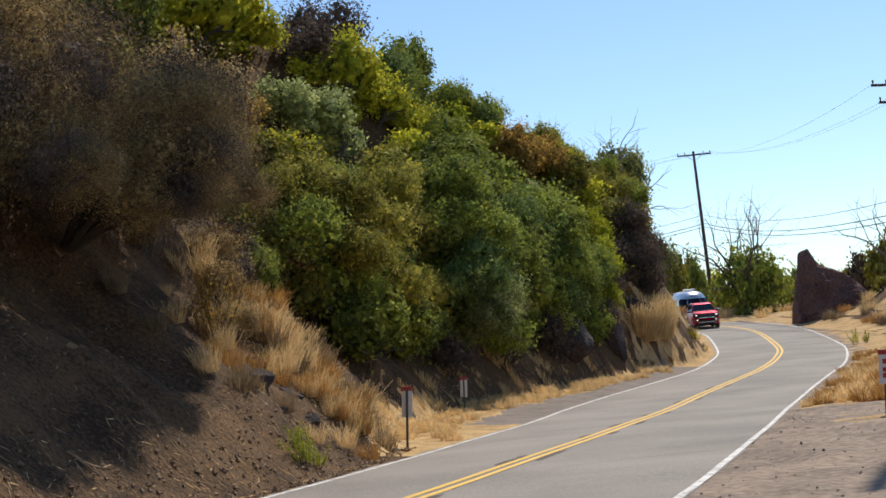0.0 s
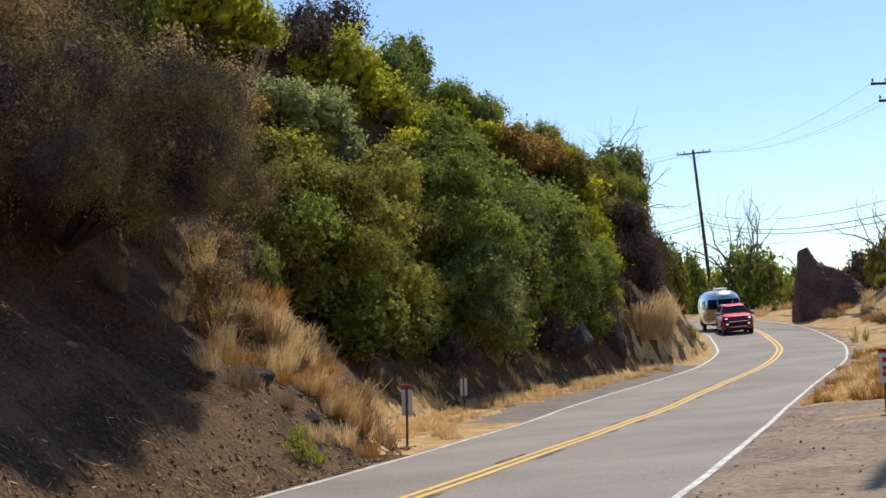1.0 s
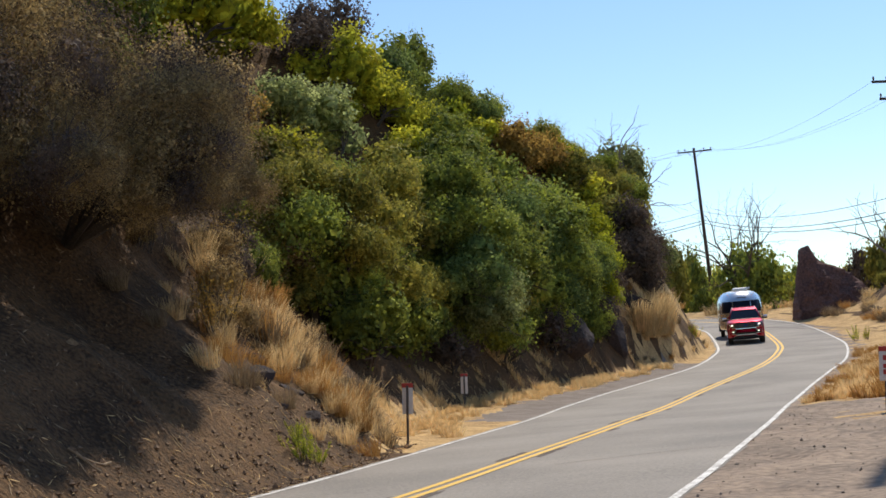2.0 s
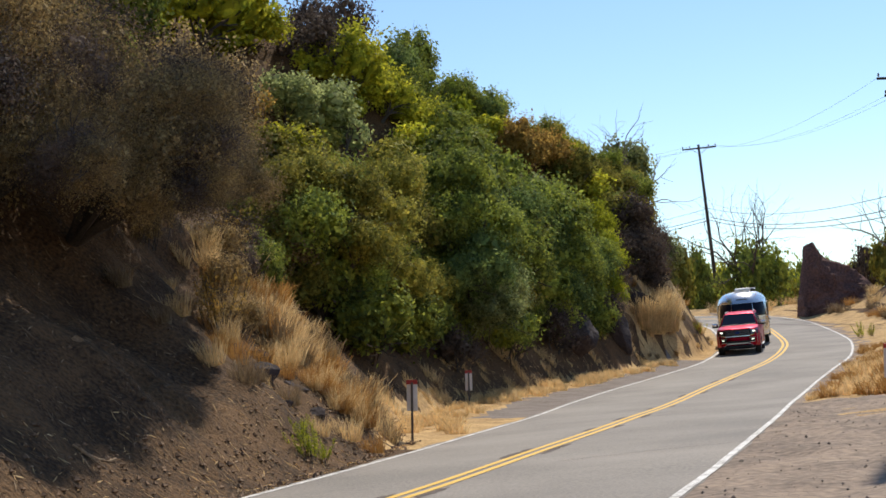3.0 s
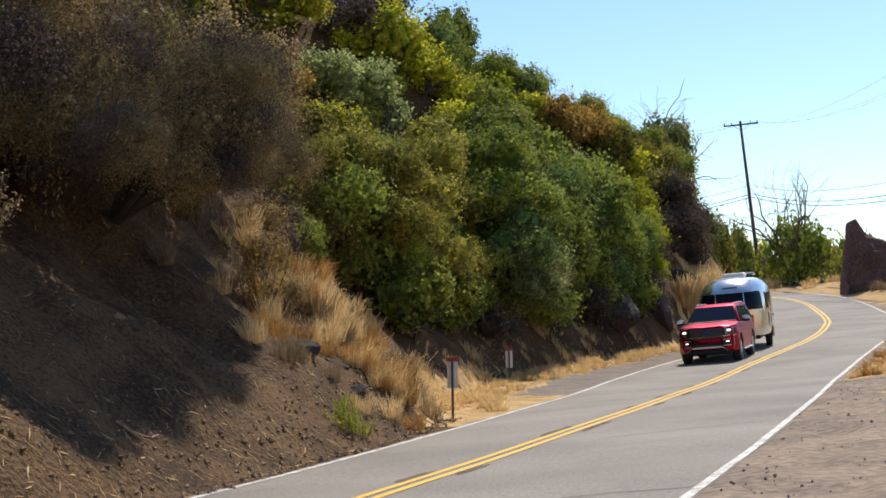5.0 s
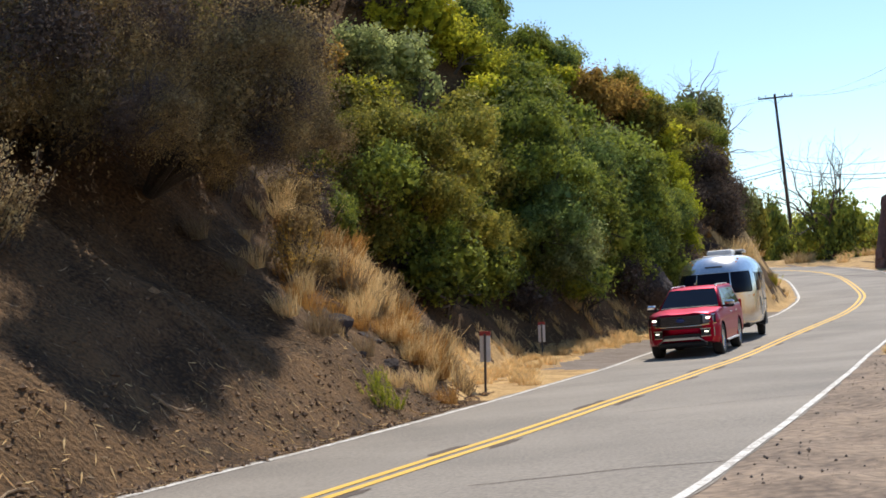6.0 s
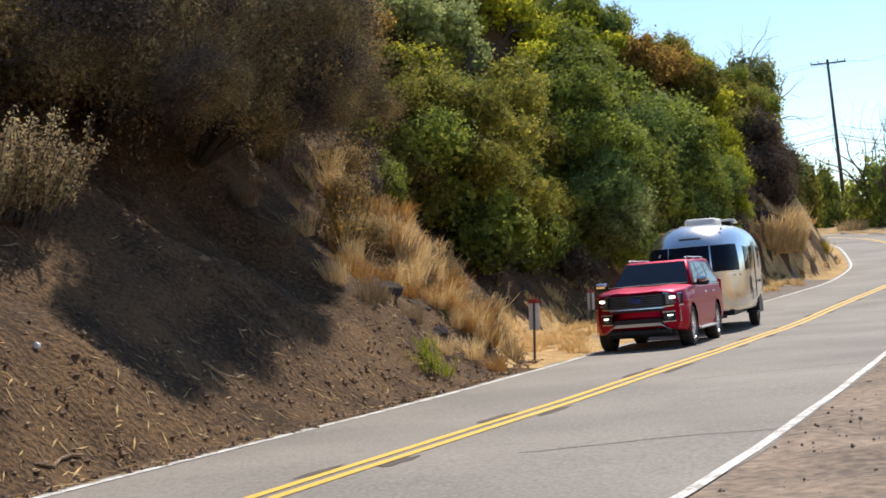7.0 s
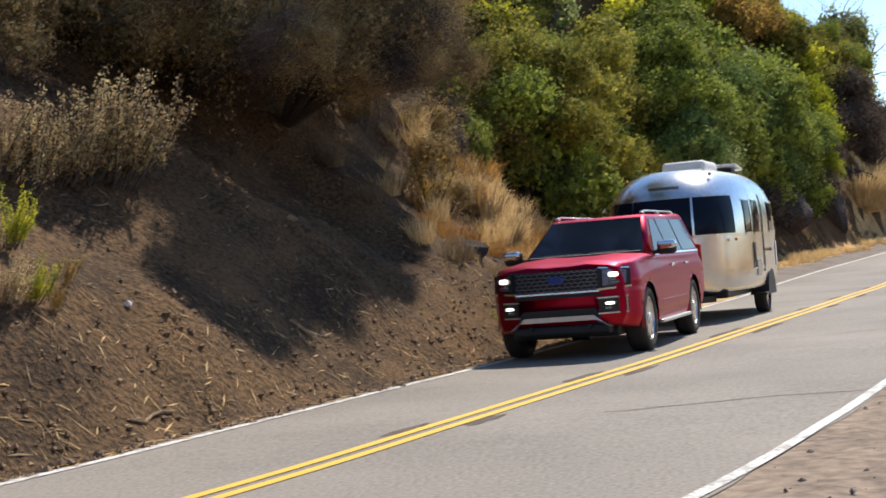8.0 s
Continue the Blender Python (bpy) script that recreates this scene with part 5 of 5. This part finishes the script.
def spire(place, seed, label):
    """A leaning slab of rock: a blunt spire at one end that falls to a low ridge."""
    edge = np.array([(-0.35, 0.0), (-0.3, 1.8), (0.05, 3.8), (0.25, 4.75), (0.75, 4.85), (1.15, 4.2), (1.75, 3.7), (2.4, 3.35), (3.1, 3.05), (3.9, 2.5), (4.9, 1.2), (5.4, 0.2)])
    bm = bmesh.new()
    nu, nv = 46, 30
    grid = {}
    for side in (-1, 1):
        for a in range(nu + 1):
            k = a / nu * (len(edge) - 2) + 1
            q = np.array([np.interp(k, range(len(edge)), edge[:, 0]), np.interp(k, range(len(edge)), edge[:, 1])])
            foot = np.array([-0.45 + 5.8 * a / nu, -0.6])
            for b in range(nv + 1):
                t = b / nv
                p = foot * (1 - t) + q * t
                deep = 1.5 * (1 - t) ** 0.6 + 0.10
                v = Vector((p[0], side * deep, p[1]))
                v += Vector((0.25, 0.35 * side, 0.2)) * noise.fractal(v * 0.9 + Vector((seed, 3 * side, 0)), 0.75, 2.2, 6) * (1 - 0.4 * t)
                grid[side, a, b] = bm.verts.new(v)
    for side in (-1, 1):
        for a in range(nu):
            for b in range(nv):
                bm.faces.new([grid[side, a + i, b + j] for i, j in ((0, 0), (1, 0), (1, 1), (0, 1))])
    for a in range(nu):
        bm.faces.new((grid[-1, a, nv], grid[-1, a + 1, nv], grid[1, a + 1, nv], grid[1, a, nv]))
    for a in (0, nu):
        for b in range(nv):
            bm.faces.new((grid[-1, a, b], grid[-1, a, b + 1], grid[1, a, b + 1], grid[1, a, b]))
    ob = part("rock_spire", bm, ROCK)
    ob.matrix_basis = pose(*place, 0, 0, -3)
    return tagged(ob, label, "rock")


spire((26.4, 100.5, ground_z(27.5, 100.5) - 0.05), 3, "tall reddish-brown rock spire sloping to a low ridge")
rock("boulder", (7.9, 60.3, ground_z(7.9, 60.0) + 0.25), (0.85, 0.9, 1.25), 12, DARK_ROCK, "dark upright boulder at the foot of the bank", None, 20)
rock("boulder", (5.6, 56.2, ground_z(5.6, 56.0) + 0.1), (1.25, 1.3, 1.2), 17, DARK_ROCK, "dark brown rock outcrop under the trees", None, 50)
rock("boulder", (4.0, 55.6, ground_z(4.0, 55.6) + 0.1), (1.0, 1.1, 0.9), 23, DARK_ROCK, "dark brown rock outcrop under the trees", None, 110)
rock("boulder", (9.4, 63.4, ground_z(9.4, 63.4) + 0.1), (0.8, 0.9, 0.8), 29, DARK_ROCK, "dark rock in the roadside bank", None, 75)
for _k, (_x, _y, _r) in enumerate(((-2.75, 24.6, 0.36), (-2.3, 25.3, 0.3), (-2.45, 24.0, 0.3), (-1.95, 24.7, 0.28), (-2.95, 25.8, 0.36), (-2.05, 23.6, 0.25))):
    rock("outcrop", (_x, _y, ground_z(_x, _y) - 0.42 * _r), (_r, _r, 0.7 * _r), 41 + _k, DARK_ROCK, "dark crumbling rock showing through the soil bank", None, 37 * _k, 4)
rock("stone", (-4.92, 13.8, ground_z(-4.92, 13.8) + 0.03), (0.055, 0.04, 0.05), 31, PLATE, "small pale stone on the soil bank", None, 10, 1)


# ---- road markers ----
def marker(x, y, height_m, lean, turn, plates, label):
    """A steel post with a narrow plate and a red band on top; plates sit behind or before the post."""
    m = tagged(new("road_marker"), label, "road sign", "roadside marker posts")
    z = ground_z(x, y)
    m.matrix_basis = pose(x, y, z, 0, lean, turn)
    bm = box(0, 0, height_m / 2 - 0.1, 0.045, 0.03, height_m + 0.18, 0.006)
    part("post", bm, POST, m)
    off = 0.028 if plates == "behind" else -0.028
    part("plate", box(0, off, height_m - 0.30, 0.205, 0.012, 0.50, 0.004), PLATE, m)
    part("red_band", box(0, off, height_m - 0.005, 0.21, 0.014, 0.085, 0.004), SIGN_RED, m)
    for dz in (-0.12, -0.45):
        part("bolt", box(0, off * 0.2 - 0.018, height_m + dz, 0.02, 0.02, 0.02, 0.004), POST, m)
    if plates == "before":
        for k, (dz, w) in enumerate(((-0.16, 0.085), (-0.30, 0.07), (-0.40, 0.085))):
            part("sign_bar", box(0.0, -0.037, height_m + dz, 0.075, 0.004, w, 0.002), SIGN_RED, m, "plain bar in place of figures")
    return m


marker(-0.36, 28.1, 1.13, 4.0, -8, "behind", "white marker plate with red top on a steel post")
marker(1.19, 42.95, 0.98, 3.0, 6, "behind", "small grey marker plate beside the shaded pocket")
marker(7.82, 24.92, 1.06, 4.0, -25, "before", "white mile marker with red top and reddish figures")


# ---- poles and wires ----
def pole(x, y, top, arms, lean, turn, label):
    p = tagged(new("utility_pole"), label, "utility pole")
    z = ground_z(x, y)
    h = top - z
    p.matrix_basis = pose(x, y, z, 0, lean, 0)
    bm = lathe([(-0.6, 0.19), (h * 0.5, 0.155), (h, 0.115)], 12, "z")
    part("shaft", bm, POLE_WOOD, p, smooth=True)
    for dz, half in arms:
        arm = part("crossarm", box(0, -0.16, h - dz, 2 * half, 0.10, 0.13, 0.012), POLE_WOOD, p)
        arm.rotation_euler = (0, 0, radians(turn))
        for k in (-0.95, -0.55, 0.55, 0.95):
            ins = part("insulator", lathe([(0, 0.02), (0.06, 0.03), (0.10, 0.055), (0.13, 0.05), (0.17, 0.055), (0.22, 0.03)], 10, "z"), CERAMIC, arm)
            ins.location = (k * half, -0.16, h - dz + 0.06)
        for s in (-1, 1):
            bm = bmesh.new()
            tube(bm, (s * half * 0.5, -0.12, h - dz), (0, -0.12, h - dz - 0.6), 0.02, 0.02, 4)
            part("brace", bm, POLE_WOOD, arm)
    return p


pole(27.4, 135, 19.0, ((0.35, 1.62),), -1.6, 4, "tall dark wooden utility pole with one crossarm")
pole(26.1, 75, 14.1, ((0.35, 1.9), (1.25, 1.55)), 0.5, 12, "dark wooden utility pole with two crossarms by the road")


pole(9.0, 25.3, 17.0, (), 0.0, 0, "tall dark wooden utility pole beside the mile marker")


def wire(a, b, sag, radius, label):
    """A hanging cable between two places."""
    a, b = Vector(a), Vector(b)
    bm = bmesh.new()
    n = 26
    pts = [a.lerp(b, k / n) - Vector((0, 0, 4 * sag * (k / n) * (1 - k / n))) for k in range(n + 1)]
    for p, q in zip(pts[:-1], pts[1:]):
        tube(bm, p, q, radius, radius, 4)
    ob = part("overhead_cable", bm, CABLE)
    return tagged(ob, label, "cable", "overhead cables")


for da in (-1.5, 0.9, 1.5):
    wire((26.1 + da, 75, 13.9), (27.2 + da * 0.85, 134.8, 18.82), 1.3, 0.007, "thin power line strung between poles")
    wire((27.2 + da * 0.85, 134.8, 18.82), (-20 + da, 190, 24.5), 2.0, 0.008, "thin power line strung beyond the hill")
for k, (za, zb) in enumerate(((8.0, 13.0), (7.25, 12.2), (6.9, 11.9))):
    wire((26.0, 75, za), (27.35, 134.9, zb), 0.9, 0.03 if k else 0.02, "black telephone cable strung between poles")
    wire((27.35, 134.9, zb), (2, 175, zb + 1.5), 1.2, 0.03 if k else 0.02, "black telephone cable strung beyond the hill")


# ---- bare trees ----
def bare_tree(x, y, h, seed, leaves, label, kind="green", spread=0.75, top=0.55):
    t = tagged(new("tree"), label, "tree")
    t.location = (x, y, ground_z(x, y))
    rng = np.random.RandomState(seed)
    bm = bmesh.new()
    for k in range(7 if leaves else 4):
        a = rng.rand() * 6.28
        limbs(bm, (rng.normal() * 0.3, rng.normal() * 0.3, -0.2), (math.cos(a) * 0.6, math.sin(a) * 0.6, 1.1), h * 0.5, 0.16 + 0.06 * rng.rand(), 3, rng, spread, 0.2, 2)
    part("trunk", bm, BARK if leaves else DEAD_BARK, t)
    if leaves:
        cr = new("crown", crown_mesh("crown", LEAVES[kind], seed + 5, 3800, 0.055, 12, 0.8, 0.4))
        cr.parent = t
        cr.location, cr.scale = (0, 0, h * top * 0.42), (h * 0.32, h * 0.32, h * top * 0.62)
    return t


bare_tree(28.6, 125, 9.5, 41, True, "half-dead oak with bare upper branches over a green skirt", top=0.7)
bare_tree(21.6, 60.5, 6.6, 43, False, "leafless grey tree beside the road")
bare_tree(11.2, 76, 6.0, 47, False, "bare grey twiggy tree at the end of the bank")
for _x, _y, _r in ((21.8, 59.5, 1.0), (23.0, 61.5, 1.3)):
    plant("yellow", _x, _y, _r, 1.1, 0.1, rng_fill)
plant("sage", 11.0, 76.5, 1.7, 1.5, -0.6, rng_fill)


# ---- leafy weed and sage sprays ----
def spray(x, y, h, n, kind, seed, label, lean=(0.45, -0.05), wide=0.62):
    """A shrub of upright feathery stems set with small leaves."""
    s = tagged(new("shrub"), label, "shrub", "bank shrubs")
    s.location = (x, y, ground_z(x, y) - 0.03)
    rng = np.random.RandomState(seed)
    bm = bmesh.new()
    cs, ns, ss = [], [], []
    for k in range(n):
        a = rng.rand() * 6.283
        way = Vector((math.cos(a) * wide * rng.rand() + lean[0], math.sin(a) * wide * rng.rand() + lean[1], 0.9)).normalized()
        length = h * (0.4 + 0.7 * rng.rand())
        p = Vector((rng.normal() * 0.08 * h, rng.normal() * 0.08 * h, 0))
        for j in range(6):
            q = p + way * length / 6
            tube(bm, p, q, 0.008 * h, 0.006 * h, 3)
            way = (way + Vector((0, 0, 0.10)) + Vector(rng.normal(size=3)) * 0.08).normalized()
            p = q
            if j >= 2:
                for _ in range(26):
                    cs.append(p + Vector(rng.normal(size=3)) * 0.026 * h + way * length / 6 * (rng.rand() - 1))
                    ns.append(rng.normal(size=3) + np.array([0, 0, 0.3]))
                    ss.append(0.02 * h * (0.6 + 0.8 * rng.rand()))
    tagged(part("stem", bm, BARK, s), kind="stuff")
    c, nn = np.array(cs), np.array(ns)
    nn /= np.linalg.norm(nn, axis=1)[:, None]
    lf = new("foliage", quads_mesh("foliage", c, nn, np.array(ss), LEAVES[kind], seed, 0.45))
    lf.parent = s
    return s


LEAVES["silver"] = leaf_mat("pale silvery leaves", (0.72, 0.58, 0.30), (0.32, 0.21, 0.11), 0.35)
for k, (x, y, h, n, kind) in enumerate(((-5.85, 16.50, 1.3, 48, "silver"), (-6.04, 16.20, 1.2, 44, "silver"), (-6.20, 15.75, 1.1, 36, "silver"), (-6.41, 15.15, 1.0, 34, "silver"), (-5.80, 17.10, 0.8, 26, "silver"), (-5.87, 13.35, 0.6, 30, "yellow"), (-5.37, 12.60, 0.45, 26, "yellow"), (-5.48, 12.30, 0.5, 28, "silver"), (-6.59, 15.00, 0.9, 30, "silver"), (-5.31, 13.20, 0.32, 16, "rust"), (-5.25, 12.75, 0.3, 14, "rust"))):
    spray(x, y, h, n, kind, 500 + k, "feathery dry shrub with pale tips on the bank" if kind != "yellow" else "feathery yellow-green shrub low on the bank")
for k, (x, y, h) in enumerate(((-1.78, 21.5, 0.62), (-1.62, 21.9, 0.5), (-1.9, 21.9, 0.45))):
    spray(x, y, h, 14, "bright", 520 + k, "fresh yellow-green weed beside the asphalt", (0, 0), 1.0)
for k, (x, y, h) in enumerate(((13.3, 70.6, 0.7), (20.9, 70.2, 0.8), (21.6, 70.8, 0.7), (13.0, 69.9, 0.5))):
    spray(x, y, h, 16, "yellow", 530 + k, "small yellow-green weed on the verge", (0, 0), 0.8)
for k in range(16):
    x, y = beside_left(rg.uniform(23, 32), rg.uniform(1.5, 5.5))
    spray(x, y, rg.uniform(0.7, 1.3), 16, rg.choice(("rust", "silver", "brown")), 540 + k, "dry reddish-brown weed stalks on the bank", (0.1, -0.1), 0.6)


# ---- litter on the bank, pebbles on the shoulder ----
TWIG = mat("dry twigs", (0.36, 0.25, 0.14), (0.16, 0.105, 0.06), rough=0.9, bump=0, var=0.4)
CLOD = mat("clods of earth", (0.27, 0.165, 0.088), (0.12, 0.075, 0.045), rough=0.95, fine=30, bump=0.4, var=0.3)
PEBBLE = mat("grey pebbles", (0.27, 0.22, 0.18), (0.12, 0.09, 0.075), rough=0.9, fine=30, bump=0.3, var=0.4)


def scatter_shards(name, xy, sizes, material, seed, label, long=1.0):
    """Many small faceted bits lying on the ground, as one object."""
    rng = np.random.RandomState(seed)
    x, y = xy
    z = height(x, y)
    octa = np.array([(1, 0, 0), (0, 1, 0), (-1, 0, 0), (0, -1, 0), (0, 0, 0.8), (0, 0, -0.8)])
    tri = np.array([(0, 1, 4), (1, 2, 4), (2, 3, 4), (3, 0, 4), (1, 0, 5), (2, 1, 5), (3, 2, 5), (0, 3, 5)])
    n = len(x)
    v = octa[None] * (0.6 + 0.8 * rng.rand(n, 6, 1)) * sizes[:, None, None]
    v[:, :, 0] *= long
    if long > 2:
        v[:, :, 1:] *= 0.35
    a = rng.rand(n) * 6.283
    c, s = np.cos(a)[:, None], np.sin(a)[:, None]
    vx, vy = v[:, :, 0] * c - v[:, :, 1] * s, v[:, :, 0] * s + v[:, :, 1] * c
    px, py = x[:, None] + vx, y[:, None] + vy
    if long > 2:
        pz = height(px.ravel(), py.ravel()).reshape(px.shape) + v[:, :, 2] + 0.6 * sizes[:, None]
    else:
        pz = z[:, None] + v[:, :, 2] + sizes[:, None] * 0.25
    me = bpy.data.meshes.new(name)
    me.from_pydata(np.stack([px, py, pz], 2).reshape(-1, 3).tolist(), [], (tri[None] + 6 * np.arange(n)[:, None, None]).reshape(-1, 3).tolist())
    me.materials.append(material)
    me.update()
    return tagged(new(name, me), label, "litter", kind="stuff")


def bank_spots(n, seed, lo, hi, wlo, whi, power=1.0):
    rng = np.random.RandomState(seed)
    cy = lo + (hi - lo) * rng.rand(n)
    w = wlo + (whi - wlo) * rng.rand(n) ** power
    i = np.abs(CENTRE[None, :, 1] - cy[:, None]).argmin(1)
    e = lerp(cy, LEFT_W) + lerp(cy, FOOT) + w
    j = rng.rand(n, 2) * 0.5 - 0.25
    return CENTRE[i, 0] - NORMAL[i, 0] * e + j[:, 0] * 0.3, CENTRE[i, 1] - NORMAL[i, 1] * e + j[:, 1]


def shoulder_spots(n, seed, lo, hi, wlo, whi):
    rng = np.random.RandomState(seed)
    cy = lo + (hi - lo) * rng.rand(n)
    i = np.abs(CENTRE[None, :, 1] - cy[:, None]).argmin(1)
    e = lerp(cy, RIGHT_W) + wlo + (whi - wlo) * rng.rand(n) ** 1.3
    j = rng.rand(n, 2) - 0.5
    return CENTRE[i, 0] + NORMAL[i, 0] * e, CENTRE[i, 1] + NORMAL[i, 1] * e + j[:, 1]


_r = np.random.RandomState(77)
scatter_shards("clods", bank_spots(7000, 1, 8, 30, -0.25, 6.0), 0.006 + 0.035 * _r.rand(7000) ** 10, CLOD, 2, "loose earth clods over the soil bank")
scatter_shards("clods", bank_spots(4200, 3, 8, 27, -0.3, 1.0, 1.6), 0.008 + 0.045 * _r.rand(4200) ** 5, CLOD, 4, "rubble of clods along the foot of the bank")
scatter_shards("twigs", bank_spots(2600, 5, 8, 30, -0.25, 5.0, 1.5), 0.006 + 0.022 * _r.rand(2600) ** 3, TWIG, 6, "dry twigs and straw fallen down the bank", 4.0)
scatter_shards("straw_litter", bank_spots(1900, 13, 8, 27, -0.25, 1.1, 2.0), 0.006 + 0.02 * _r.rand(1900) ** 2, GRASS["straw"], 14, "broken straw fallen to the foot of the bank", 4.0)
scatter_shards("pebbles", shoulder_spots(3800, 7, 6, 34, 0.1, 6.0), 0.004 + 0.02 * _r.rand(3800) ** 9, PEBBLE, 8, "pebbles strewn over the dusty shoulder")
scatter_shards("straw_litter", bank_spots(3500, 9, 31, 56, -1.5, 0.6), 0.006 + 0.018 * _r.rand(3500), GRASS["straw"], 10, "flattened straw in the roadside pocket", 4.0)


def stick(x, y, length, turn, label):
    bm = bmesh.new()
    rng = np.random.RandomState(int(abs(x * 100)))
    c, s = math.cos(radians(turn)), math.sin(radians(turn))
    pts = []
    for k in range(5):
        px, py = x + c * length * (k / 4 - 0.5) + rng.normal() * 0.015, y + s * length * (k / 4 - 0.5) + rng.normal() * 0.015
        pts.append((px, py, ground_z(px, py) + 0.03))
    for a, b in zip(pts[:-1], pts[1:]):
        tube(bm, a, b, 0.016, 0.013, 6)
    return tagged(part("stick", bm, TWIG), label, "stick")


stick(-3.69, 16.5, 0.55, 60, "pale broken stick on the soil bank")
stick(-3.75, 16.3, 0.35, 20, "pale broken stick on the soil bank")
stick(-4.35, 12.6, 0.6, 75, "pale dry stalk near the road")


# ---- wear and a painted shadow on the road ----
def road_patch(cy, off, length, width, seed, material, name, label):
    """A ragged thin patch lying on the asphalt."""
    rng = np.random.RandomState(seed)
    i = int(np.argmin(np.abs(CENTRE[:, 1] - cy)))
    t = Vector((-NORMAL[i, 1], NORMAL[i, 0], 0))
    nrm = Vector((NORMAL[i, 0], NORMAL[i, 1], 0))
    c = Vector((CENTRE[i, 0], CENTRE[i, 1], 0)) + nrm * off
    n = 18
    v = []
    for k in range(n):
        a = 2 * math.pi * k / n
        r = 0.6 + 0.5 * rng.rand()
        p = c + t * (math.cos(a) * length / 2 * r) + nrm * (math.sin(a) * width / 2 * r)
        v.append((p.x, p.y, float(grade(p.y)) + 0.004))
    ob = obj(name, v, [tuple(range(n))], material)
    return tagged(ob, label, "road wear", kind="structure")


for k, cy in enumerate((11.5, 15.5, 21, 22.2, 27.5, 31, 35.5, 41, 47, 52)):
    for s in (-1, 1):
        road_patch(cy + (0.5 if s > 0 else 0), s * 0.24, 0.9 + 0.5 * (k % 3), 0.16, 60 + 2 * k + s, TAR, "tar_patch", "dark tar patch beside the centre lines")


def dark_line(points, width, seed):
    """A thin wandering dark ribbon: a tar seal, or a painted line of shadow."""
    rng = np.random.RandomState(seed)
    p = spline(points, 0.25)
    p = p + rng.normal(size=p.shape) * 0.025
    d = np.gradient(p, axis=0)
    d /= np.linalg.norm(d, axis=1)[:, None]
    nn = np.stack([-d[:, 1], d[:, 0]], 1) * width / 2
    a, b = p - nn, p + nn
    tagged(strip("sealed_crack", np.c_[a, grade(a[:, 1])], np.c_[b, grade(b[:, 1])], TAR, 0.004, 1), "thin dark line on the asphalt, tar-sealed or painted as a shadow", "road wear", kind="structure")


# the wide first ribbon paints the pole line's cast shadow onto the road
dark_line([(19.6, 104), (22.0, 96), (23.2, 88), (23.6, 82)], 0.22, 1)
dark_line([(-0.4, 12.0), (1.0, 12.3), (2.0, 12.35)], 0.025, 3)
dark_line([(1.6, 19.0), (3.2, 19.6), (4.4, 19.8)], 0.025, 5)


# bushes that were built but never planted are not part of the place
for _spare in [b for two in BASES.values() for b in two if b not in USED]:
    for _o in list(_spare.children_recursive) + [_spare]:
        bpy.data.objects.remove(_o)

# ---- motion ----
# seconds, x, y of the front axle's middle
DRIVE = [
    (0.0, 20.81, 105.72), (0.5, 20.57, 98.15), (1.0, 19.8, 90.82), (1.5, 18.65, 83.85), (2.0, 17.25, 77.31),
    (2.5, 15.7, 71.23), (3.0, 14.09, 65.64), (3.5, 12.4, 60.3), (4.0, 10.9, 55.83), (4.5, 9.42, 51.7),
    (5.0, 7.91, 47.6), (5.5, 6.48, 43.6), (6.0, 5.02, 39.6), (6.5, 3.6, 35.3), (7.0, 1.97, 30.2),
    (7.5, 0.42, 24.6), (8.0, -0.78, 19.15),
]


def heading(at, ahead, back):
    """A pose at a place, its x axis from back to ahead."""
    x = (ahead - back).normalized()
    y = Vector((0, 0, 1)).cross(x).normalized()
    m = Matrix.Identity(4)
    for k, v in enumerate((x, y, x.cross(y), at)):
        m.col[k][:3] = v
    return m


def motions():
    rows = np.array(DRIVE)
    # the way that the vehicles take, from far to near, with a lead-in beyond the bend
    lead = [(8.0, 131.5), (14.5, 126.5), (19.0, 120.8), (21.3, 114.2)]
    way = spline(lead + [tuple(r[1:]) for r in rows] + [(-3.0, 12.5), (-5.0, 7.0)], 0.1)
    way = np.c_[way, grade(way[:, 1])]
    s_of = []
    for t, x, y in rows:
        s_of.append(0.1 * float(np.argmin((way[:, 0] - x) ** 2 + (way[:, 1] - y) ** 2)))

    def place(s):
        i = s / 0.1
        return Vector([float(np.interp(i, np.arange(len(way)), way[:, k])) for k in range(3)])

    car_rows, trailer_rows = [], []
    spins = [[] for _ in WHEELS]
    for t in np.arange(0, 8.001, 0.25):
        s = float(np.interp(t, rows[:, 0], s_of))
        f, r = place(s), place(s - 3.11)
        cut = float(np.interp(t, (0, 2.5, 4.5, 6.0, 7.0, 8.0), (0, 0.15, 0.5, 0.68, 0.5, 0.06)))  # the rear cuts the bend
        r.x -= 0.24 * cut
        m = heading(f, f, r)
        car_rows.append((float(t), m))
        hitch = m @ Vector((-4.45, 0, 0))
        axle = place(s - 9.0)
        axle.x -= cut
        h = heading(axle, hitch, axle)
        h.translation = axle + h.col[0].to_3d() * 0.45
        trailer_rows.append((float(t), h))
    walk(suv, car_rows)
    walk(trailer, trailer_rows)
    # wheels turn with the way driven
    for w, radius in WHEELS:
        spin = []
        base = w.location.copy()
        for t in np.arange(0, 8.001, 1 / 30):
            s = float(np.interp(t, rows[:, 0], s_of))
            spin.append((float(t), Matrix.Translation(base) @ Matrix.Rotation(s / radius, 4, "Y")))
        walk(w, spin)


motions()
